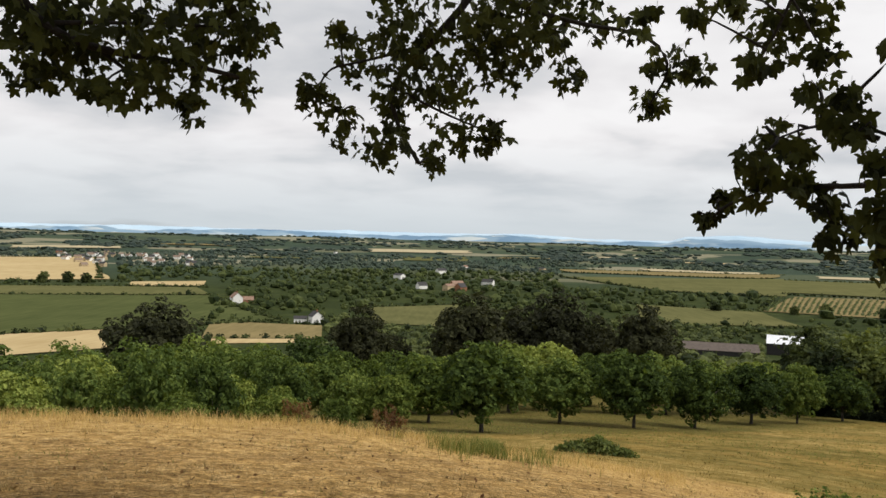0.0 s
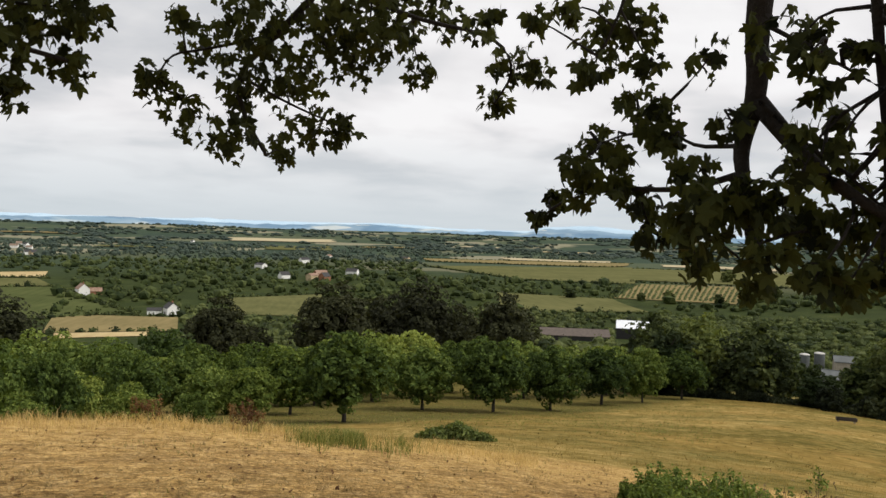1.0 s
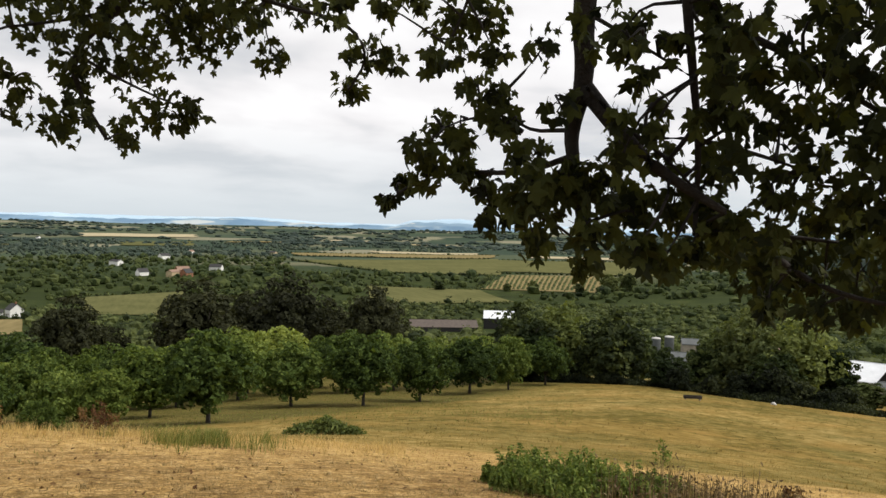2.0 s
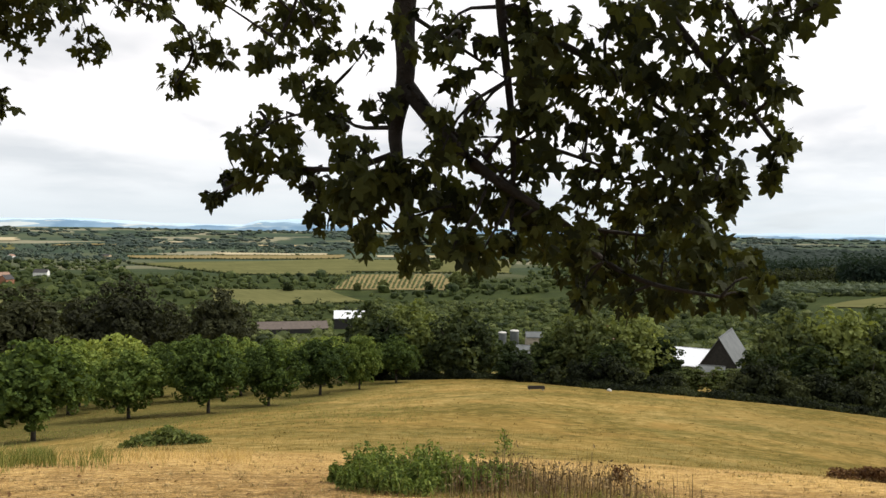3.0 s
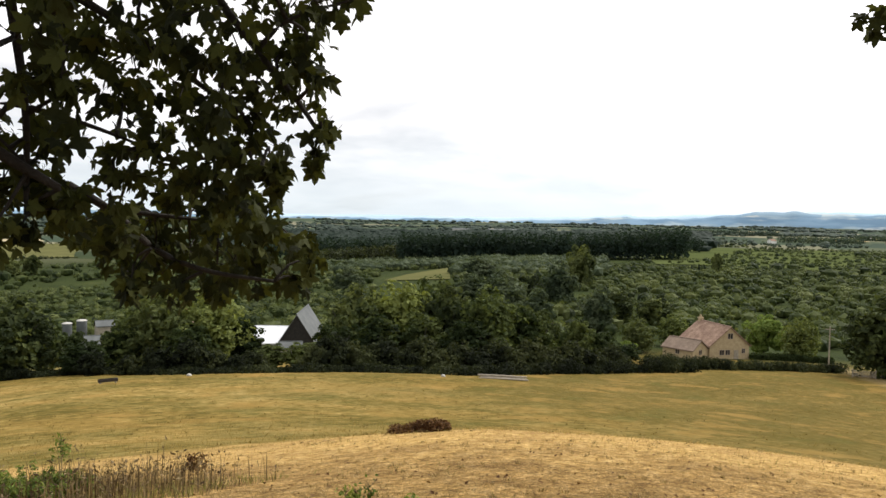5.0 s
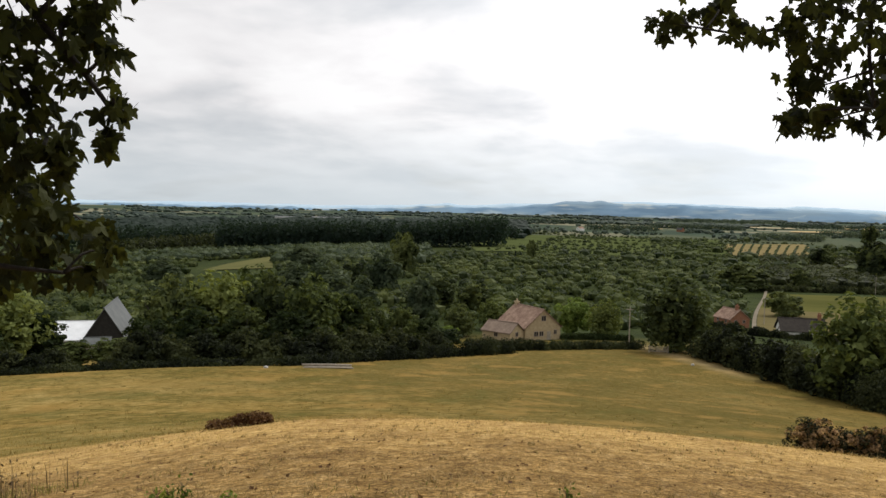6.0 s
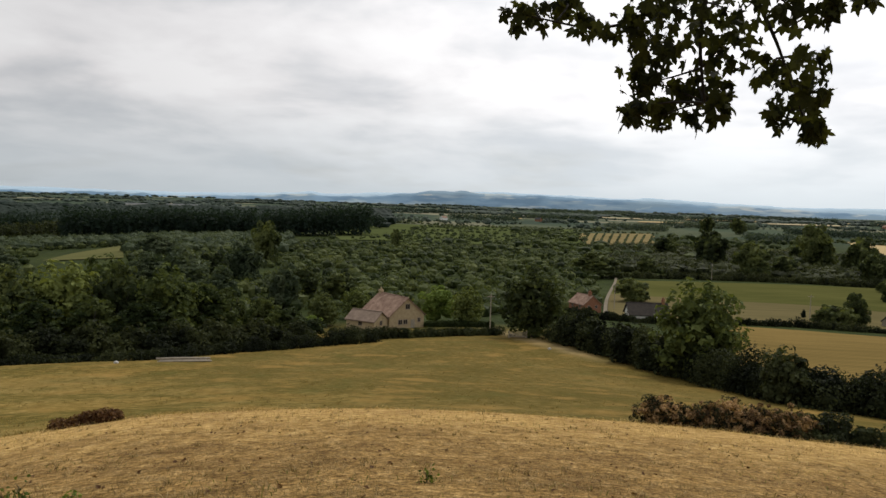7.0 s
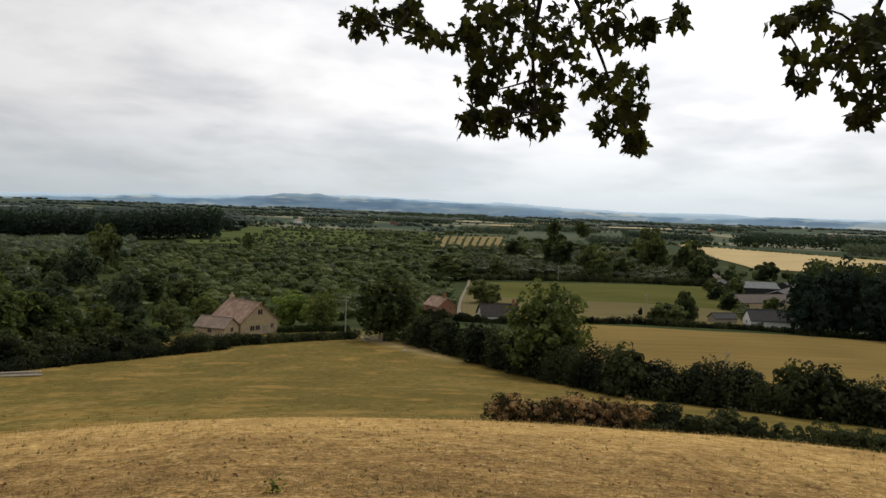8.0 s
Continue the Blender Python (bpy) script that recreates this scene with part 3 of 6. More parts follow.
field("back_field", [(24, 1080), (36, 1040), (36, 1400), (24, 1420)], OLIVEFIELD, "olive field behind the vine rows")
field("pale_field", [(26, 1560), (34, 1500), (34, 1640), (26, 1690)], PALE, "pale harvested field in the distance")
field("far_strip", [(-5.4, 2650), (2, 2700), (2, 3050), (-5.4, 3000)], PALE, "far pale strip of harvested land")
field("far_green", [(-3, 2080), (1.8, 2080), (1.8, 2350), (-3, 2300)], OLIVEFIELD, "far olive field")
field("clearing", [(57.0, 486), (62.1, 462), (62.1, 585), (58.8, 530)], OLIVEFIELD, "small dry clearing in the scrub")
field("straw_field", [(105.3, 128), (129, 122), (129, 250), (104.5, 222)], STUBBLE, "straw coloured mown field beyond the hedge", .08)
field("green_paddock", [(97.3, 246), (117.5, 262), (115.2, 458), (97.4, 408)], PASTURE, "green paddock beside the farm track", .1)
field("dry_paddock_edge", [(97.2, 236), (117.4, 246), (116.8, 318), (97.4, 332)], DRYPASTURE, "dry worn lower edge of the paddock", .25)
field("hill_wheat_field", [(117.3, 700), (129, 690), (129, 960), (112.3, 1220)], WHEAT, "big ripe wheat field above the farm")
field("far_green_paddock", [(107.8, 640), (111.5, 640), (111, 900), (107.6, 880)], PASTURE, "bright green paddock between trees")
field("orchard_slope", [(77, 665), (95, 700), (94.5, 1290), (77, 1200)], SLOPEGREEN, "grassy green orchard slope")
field("striped_orchard", [(95, 790), (100.2, 830), (100, 1220), (94.8, 1130)], TAWNY, "pale ground between young orchard rows", .3)
for b, r, w, d, mat in ((88, 1750, 5, 160, WHEAT), (93, 2000, 6, 220, OLIVEFIELD), (97, 2300, 5, 200, PALE), (101, 1900, 4, 150, WHEAT), (105, 2500, 6, 260, WHEAT),
                        (110, 2100, 5, 200, PALE), (114, 2700, 4, 220, WHEAT), (119, 2300, 5, 190, OLIVEFIELD), (123, 2000, 6, 160, PALE), (84, 2600, 4, 180, PALE),
                        (-12, 1900, 5, 140, OLIVEFIELD), (-26, 2400, 7, 180, PALE),
                        (6, 2300, 4, 130, TAWNY), (13, 2700, 4, 160, PALE), (19, 2400, 3, 120, WHEAT), (-18, 2900, 5, 200, TAWNY), (29, 2500, 5, 160, OLIVEFIELD)):
    field("distant_field", [(b - w / 2, r), (b + w / 2, r + 40), (b + w / 2 - .4, r + d), (b - w / 2 + .3, r + d - 30)], mat, "distant field among hedges and woods", 1.0, 12)
field("farm_track", [(96.85, 236), (97.15, 236), (97.5, 420), (97.32, 420)], ROADGRIT, "pale gravel farm track", .3)


# ---- woods, scrub and hedges of the vale ----
ICO = bmesh.new()
bmesh.ops.create_icosphere(ICO, subdivisions=2, radius=1)
ICO_V, ICO_F = np.array([v.co[:] for v in ICO.verts]), np.array([[v.index for v in f.verts] for f in ICO.faces])
ICO.free()
ICO = bmesh.new()
bmesh.ops.create_icosphere(ICO, subdivisions=1, radius=1)
TINY_V, TINY_F = np.array([v.co[:] for v in ICO.verts]), np.array([[v.index for v in f.verts] for f in ICO.faces])
ICO.free()


def clumps(rng, xy, height, width, fine=True, rough=.34):
    """Uneven bushes standing on the land at xy, each a knobbly closed clump."""
    base, faces = (ICO_V, ICO_F) if fine else (TINY_V, TINY_F)
    n = len(xy)
    v = base[None] * (1 + rng.normal(size=(n, len(base), 1)) * rough * .55 + rng.normal(size=(n, 1, 3)) * .12)
    v = v + rng.normal(size=v.shape) * rough * .18
    v = v * np.stack([width / 2, width / 2, height * .56], -1)[:, None]
    z = ground(xy[:, 0], xy[:, 1])
    v[..., 0] += xy[:, None, 0]
    v[..., 1] += xy[:, None, 1]
    v[..., 2] += (z + height * .46)[:, None]
    f = faces[None] + (np.arange(n) * len(base))[:, None, None]
    return v.reshape(-1, 3), f.reshape(-1, 3)


def leafy(rng, xy, height, width, per, size):
    """Bushes made of loose leaf sprays on the land at xy."""
    n = len(xy)
    d = unit(rng.normal(size=(n, per, 3)) + (0, 0, .25))
    p = d * rng.uniform(.55, 1.05, (n, per, 1)) * np.stack([width / 2, width / 2, height / 2], -1)[:, None]
    p[..., :2] += xy[:, None]
    p[..., 2] += (ground(xy[:, 0], xy[:, 1]) + height * .5)[:, None]
    nrm = unit(d + rng.normal(size=d.shape) * .6 + (0, 0, .3)).reshape(-1, 3)
    return quads(p.reshape(-1, 3), nrm, size * rng.uniform(.6, 1.4, n * per), rng)


def merge(*pairs):
    vs, fs, o = [], [], 0
    for v, f in pairs:
        vs.append(v)
        fs += (f + o).tolist()
        o += len(v)
    return np.vstack(vs), fs


def stuff(name, pair, mat, label, category):
    return tagged(new(name, mesh_of(name, pair[0], pair[1], mat)), label, category, kind="stuff")


rng = np.random.default_rng(7)


def swell(xy, scale, seed):
    return np.array([noise.noise(Vector((x / scale, y / scale, seed))) for x, y in xy])


def scattered(n, b0, b1, r0, r1, power=.7):
    b = rng.uniform(b0, b1, n)
    r = r0 + (r1 - r0) * rng.uniform(0, 1, n) ** power
    return polar(b, r)


def outside(xy, boxes):
    """Those of xy that lie in none of the boxes of bearing and distance."""
    b, r = np.degrees(np.arctan2(xy[:, 0], xy[:, 1])), np.hypot(xy[:, 0], xy[:, 1])
    keep = np.ones(len(xy), bool)
    for b0, b1, r0, r1 in boxes:
        keep &= ~((b > b0) & (b < b1) & (r > r0) & (r < r1))
    return xy[keep]


CLEAR = [(-36, -16.8, 340, 960), (-17, -12, 480, 560), (-36, -23, 1000, 1700), (-17.3, -8.4, 380, 560), (-5.6, 1.6, 510, 725), (8.5, 36, 1000, 1900), (14, 25.6, 600, 800), (22.5, 31.6, 770, 1020), (22.8, 25.8, 330, 445), (18.3, 21.8, 350, 410),
        (56.8, 62.3, 330, 592), (104, 129, 120, 262), (96.4, 117.6, 232, 465), (111, 128, 680, 1200), (-5.5, 2.1, 2600, 3080), (107.5, 111.6, 630, 910),
        (94.6, 100.4, 770, 1230), (74.5, 90, 660, 1290), (58, 81, 600, 1000)]

# scrub and bushy orchard on the lower ground
xy = np.vstack([outside(scattered(4600, 26, 101, 172, 640), CLEAR), outside(scattered(1500, -9, 34, 185, 600), CLEAR)])
xy = xy[swell(xy, 34, 2.0) > -.42]
b_all, r_all = np.degrees(np.arctan2(xy[:, 0], xy[:, 1])), np.hypot(xy[:, 0], xy[:, 1])
xy = xy[(r_all > np.interp(b_all, [20, 26, 34, 40, 60, 76, 90, 97, 101], [170, 190, 330, 250, 185, 190, 205, 255, 330]))]
h = rng.uniform(1.8, 5.2, len(xy)) * np.interp(np.hypot(xy[:, 0], xy[:, 1]), [180, 600], [1.0, 1.05])
half = len(xy) // 2
stuff("scrub", merge(clumps(rng, xy[:half], h[:half] * .8, h[:half] * 1.2, False, .22), leafy(rng, xy[:half], h[:half], h[:half] * 1.5, 26, .62)), SCRUB,
      "dense green scrub and bramble on the lower slope", "scrub")
stuff("thicket", merge(clumps(rng, xy[half:], h[half:] * .8, h[half:] * 1.2, False, .22), leafy(rng, xy[half:], h[half:], h[half:] * 1.5, 26, .62)), DARKTREE,
      "dark green thicket among the scrub", "scrub")

xy = scattered(1250, 97.3, 115.0, 468, 800, 1.0)
h = rng.uniform(3.2, 7.5, len(xy))
stuff("paddock_scrub", merge(clumps(rng, xy, h * .75, h * 1.2, False), leafy(rng, xy, h, h * 1.6, 24, .9)), HEDGE, "dense dark scrub above the green paddock", "scrub")

# the young orchard on the slope, set in loose rows
rows = []
for r in np.arange(690, 1260, 15):
    b = np.arange(74.5 + (r - 690) * .004, 95.5, math.degrees(8.5 / r))
    rows.append(polar(b + rng.normal(size=len(b)) * .12, r + rng.normal(size=len(b)) * 3))
xy = np.vstack(rows)
xy = xy[(swell(xy, 60, 5.0) > -.12) & (rng.uniform(size=len(xy)) > .25)]
b_all, r_all = np.degrees(np.arctan2(xy[:, 0], xy[:, 1])), np.hypot(xy[:, 0], xy[:, 1])
xy = xy[r_all < np.interp(b_all, [75, 78, 81, 83.5, 95], [680, 700, 760, 1250, 1290])]
h = rng.uniform(2.6, 5.0, len(xy))
stuff("orchard_rows", merge(clumps(rng, xy, h * .8, h * 1.2, False, .22), leafy(rng, xy, h * 1.05, h * 1.6, 16, .9)), SCRUB, "rows of small green orchard trees on the slope", "orchard")

# striped orchard and the vine rows
def rows_between(b0, b1, r0, r1, gap, along, skew=0.0):
    got = []
    for b in np.arange(b0, b1, math.degrees(gap / ((r0 + r1) / 2))):
        r = np.arange(r0, r1, along)
        got.append(polar(b + skew * (r - r0) / (r1 - r0) + rng.normal(size=len(r)) * .02, r))
    return np.vstack(got)


xy = rows_between(95.2, 99.9, 780, 1150, 9.5, 3.0, .35)
h = rng.uniform(1.6, 2.6, len(xy))
stuff("young_rows", clumps(rng, xy, h, h * 1.2, False), SCRUB, "straight rows of young orchard trees", "orchard")
xy = rows_between(23.0, 31.1, 792, 1000, 5.6, 2.2, .5)
h = rng.uniform(1.0, 1.6, len(xy))
stuff("vine_rows", clumps(rng, xy, h, h * 2.3, False), OLIVE, "rows of low green vines on pale soil", "vines")

# hedgerows between the fields, and woods out to the hills
lines = []


def hedgerow(b0, r0, b1, r1, step=6.0):
    a, c = polar(np.array([b0]), np.array([r0]))[0], polar(np.array([b1]), np.array([r1]))[0]
    n = max(3, int(np.linalg.norm(c - a) / step))
    k = np.linspace(0, 1, n)[:, None]
    lines.append(a + (c - a) * k + rng.normal(size=(n, 2)) * 1.3)


for row in ((-36, 483, -23.5, 501), (-23.5, 501, -11.3, 556), (-36, 832, -16.5, 792), (-36, 962, -17, 902), (-36, 1010, -22, 1000), (-22, 912, -17, 917), (-17.2, 556, -8.6, 524), (-17, 428, -8.4, 426),
            (-12, 560, -17, 800), (-5.6, 500, -5.4, 680), (-5.4, 682, 1.4, 724), (-24, 1040, -24.3, 1700), (-36, 1660, -24, 1720), (8.7, 1270, 16, 1012), (16, 1010, 23, 1002),
            (8.8, 1485, 23.3, 1485), (8.5, 1720, 24, 1765), (23.4, 1000, 22.5, 780), (24, 1045, 36, 1030), (24, 1440, 36, 1440), (13.8, 805, 22.5, 778), (15, 600, 25.5, 640),
            (117.8, 262, 115.6, 458), (111.2, 1205, 128, 975), (94.8, 1240, 100.3, 1235), (77, 1295, 95, 1300), (57, 590, 62, 594)):
    hedgerow(*row)
xy = np.vstack(lines)
h = rng.uniform(1.6, 3.8, len(xy)) * np.where(rng.uniform(size=len(xy)) > .9, 1.9, 1.0)
stuff("field_hedges", merge(clumps(rng, xy, h * .75, h + 1, False), leafy(rng, xy, h * 1.05, h * 1.4 + 2, 18, 1.1)), DARKTREE, "dark hedgerows with trees between the fields", "hedge")

xy = outside(scattered(24000, -40, 134, 560, 2400, .8), CLEAR)
k = swell(xy, 190, 9.0) + .35 * swell(xy, 60, 3.0)
b_all, r_all = np.degrees(np.arctan2(xy[:, 0], xy[:, 1])), np.hypot(xy[:, 0], xy[:, 1])
xy = xy[(k > -.06) | ((k > -.22) & (r_all < 1700) & (b_all < 30)) | ((k > -.5) & (r_all < 1250) & (b_all < 24) & (b_all > -16))]
b_all, r_all = np.degrees(np.arctan2(xy[:, 0], xy[:, 1])), np.hypot(xy[:, 0], xy[:, 1])
xy = xy[(b_all < 82) | (r_all < 1150) | (swell(xy, 120, 9.0) > .06)]
r_all = np.hypot(xy[:, 0], xy[:, 1])
h = rng.uniform(3.5, 9, len(xy)) * rng.choice([.5, .8, 1.2], len(xy))
nigh = r_all < 1350
stuff("vale_scrub", merge(clumps(rng, xy[nigh], h[nigh] * .8, h[nigh] * 1.2, False, .24), leafy(rng, xy[nigh], h[nigh], h[nigh] * 1.5, 12, 1.1)), SCRUB, "bushes and small trees in the vale", "scrub")
xy, h = xy[~nigh], h[~nigh]
stuff("vale_woods", merge(clumps(rng, xy, h * .85, h * 1.2, False), leafy(rng, xy, h, h * 1.4, 2, 2.6)), HAZEWOOD, "mixed woods and copses spread over the vale", "wood")
xy = scattered(11000, -42, 136, 2200, 4250, 1.0)
k = swell(xy, 330, 19.0) + .4 * swell(xy, 90, 4.0)
b_all = np.degrees(np.arctan2(xy[:, 0], xy[:, 1]))
xy = outside(xy[k > np.where(b_all > 80, .08, -.02)], [(-5.5, 2.1, 2600, 3080)])
h = rng.uniform(5, 10, len(xy))
stuff("far_woods", clumps(rng, xy, h, h * 3.2, False, .25), HAZEWOOD, "far woods below the horizon, tinted bluish by painted haze", "wood")
xy = scattered(1500, 46, 80.5, 1040, 2100, .9)
h = rng.uniform(8, 15, len(xy))
stuff("back_woods", clumps(rng, xy, h, h * 2.4, False, .25), PLANTATION, "unbroken dark woods behind the plantation", "wood")
# the dark plantation: straight close-set blocks
def block(b0, b1, r0, r1, gap, height, name, mat, label, fine=True):
    b, r = np.meshgrid(np.arange(b0, b1, math.degrees(gap / r0)), np.arange(r0, r1, gap * 1.3))
    xy = polar(b.ravel() + rng.normal(size=b.size) * .05, r.ravel() + rng.normal(size=b.size) * 1.0)
    h = np.interp(b.ravel(), [b0, b1], height) * rng.uniform(.95, 1.05, len(xy))
    return stuff(name, merge(leafy(rng, xy, h, np.full(len(xy), gap * 2.0), 40, 1.9), leafy(rng, xy, h * .8, np.full(len(xy), gap * 1.2), 12, 3.2)), mat, label, "wood")


block(58.6, 71.2, 720, 770, 6.0, (29, 26), "plantation", PLANTATION, "dense dark plantation with a level top")
block(71.8, 79.5, 760, 830, 6.5, (25, 33), "plantation_end", PLANTATION, "dark plantation block beside the green slope")
block(49, 58, 860, 890, 9.0, (27, 26), "poplar_belt", PLANTATION, "belt of tall dark poplars")
block(61, 80.5, 1000, 1030, 9.0, (19, 21), "back_plantation", PLANTATION, "far dark shelter belt", False)
block(51.0, 58.2, 770, 812, 9.5, (13, 18), "grey_copse", HEDGE, "dark grey green copse of round trees")
xy = np.vstack([outside(scattered(520, 52, 73.5, 596, 735, 1.0), CLEAR[:8]), scattered(130, 62.5, 74, 480, 600, 1.0)])
h = rng.uniform(3.5, 8.5, len(xy))
stuff("belt_scrub", merge(clumps(rng, xy, h * .8, h * 1.2, False, .22), leafy(rng, xy, h, h * 1.55, 30, .9)), GREYLEAF, "grey green bushes in front of the plantation", "scrub")
block(121.5, 129, 560, 600, 9.0, (16, 16), "farm_wood", DARKTREE, "dark wood on the rise above the farm")
block(116.4, 129, 1250, 1300, 10.0, (21, 27), "ridge_wood", PLANTATION, "dark wood along the ridge")

for i, (b, w, r, h) in enumerate(((112, 6, 1400, 15), (121, 7, 1750, 16), (104, 6, 1650, 14), (93, 6, 1950, 14), (99, 4, 1380, 13), (88, 5, 1600, 14), (126, 5, 1120, 16), (108, 3, 1080, 14), (116, 4, 2300, 18), (102, 7, 2500, 18), (82, 6, 2200, 16), (109, 6, 2900, 20), (95, 7, 3000, 20))):
    block(b - w / 2, b + w / 2, r, r + 45, 9.0 + r / 600, (h, h * (.8 + .05 * (i % 7))), "copse", HAZEWOOD, "dark copse among the distant fields")

# ---- single trees ----

orchard_a = tree_kind("orchard_tree", 11, 7.2, .9, 6.9, 210, 5900, .235, ORCHARD, .14, 1.5, "rounded green fruit tree on a short bare trunk", "tree", "orchard trees", lump=.17)
orchard_b = tree_kind("orchard_tree", 12, 7.4, .8, 6.7, 210, 5900, .235, ORCHARD, .15, 1.3, "spreading green fruit tree on dry grass", "tree", "orchard trees", lump=.17)
orchard_c = tree_kind("orchard_tree", 13, 6.8, .8, 6.9, 180, 5300, .235, YOUNG, .12, 1.4, "light green fruit tree with a loose crown", "tree", "orchard trees", lump=.17)
bush_a = tree_kind("young_tree", 14, 6.4, .0, 6.4, 110, 3400, .25, YOUNG, .10, .8, "bright green bushy young tree", "tree", "hillside bushes", lump=.23)
bush_b = tree_kind("young_tree", 15, 6.4, .0, 6.4, 110, 3400, .25, ORCHARD, .10, .8, "mid green bushy young tree", "tree", "hillside bushes", lump=.23)
big_a = tree_kind("oak_tree", 16, 17, 1.6, 17, 220, 6400, .53, DUSKOAK, .45, 4.0, "large dark oak with a broad domed crown", "tree", "vale oaks", lump=.19)
big_b = tree_kind("oak_tree", 17, 14, 1.4, 17, 200, 6000, .51, DUSKOAK, .40, 4.0, "tall dark tree with an uneven crown", "tree", "vale oaks", lump=.19)
edge_a = tree_kind("field_edge_tree", 18, 10, -.6, 12, 190, 3100, .49, DARKTREE, .28, 2.5, "dark green tree on the edge of the field", "tree", "field edge trees", lump=.2)
edge_b = tree_kind("field_edge_tree", 19, 11, -.6, 12, 190, 3100, .49, OLIVE, .28, 2.5, "olive green tree on the edge of the field", "tree", "field edge trees", lump=.2)
edge_c = tree_kind("field_edge_tree", 20, 9, -.6, 12, 120, 2900, .48, SCRUB, .25, 2.2, "leafy green tree on the edge of the field", "tree", "field edge trees", lump=.2)
hedge_bush = tree_kind("hedgerow_bush", 29, 5.0, -.5, 4.4, 60, 1700, .30, HEDGE, .12, .8, "dark rounded bush in the hedges and at the shaded tree feet", "bush", "hedgerow bushes", lump=.26)
far_tree = tree_kind("vale_tree", 28, 10, -.4, 12, 46, 1700, .84, DARKTREE, .28, 2.5, "dark round tree standing in the vale", "tree", "vale trees")
willow = tree_kind("willow_tree", 21, 10, .3, 13, 60, 3600, .6, GREYLEAF, .3, 2.5, "pale grey green willow among the scrub", "tree", "willows")
lime = tree_kind("lime_tree", 22, 9, .4, 8.5, 50, 4200, .42, LIME, .25, 1.6, "bright yellow green tree behind the cottage", "tree")
conifer = tree_kind("cedar_tree", 23, 18, -1.5, 22, 100, 4400, .82, PLANTATION, .5, 3.5, "big black green cedar by the farm", "tree", "farm cedars", lump=.24)
poplar = tree_kind("poplar_tree", 24, 3.6, .4, 20, 40, 1200, .8, PLANTATION, .22, 3, "slender dark poplar in a row", "tree", "poplars", lump=.5)

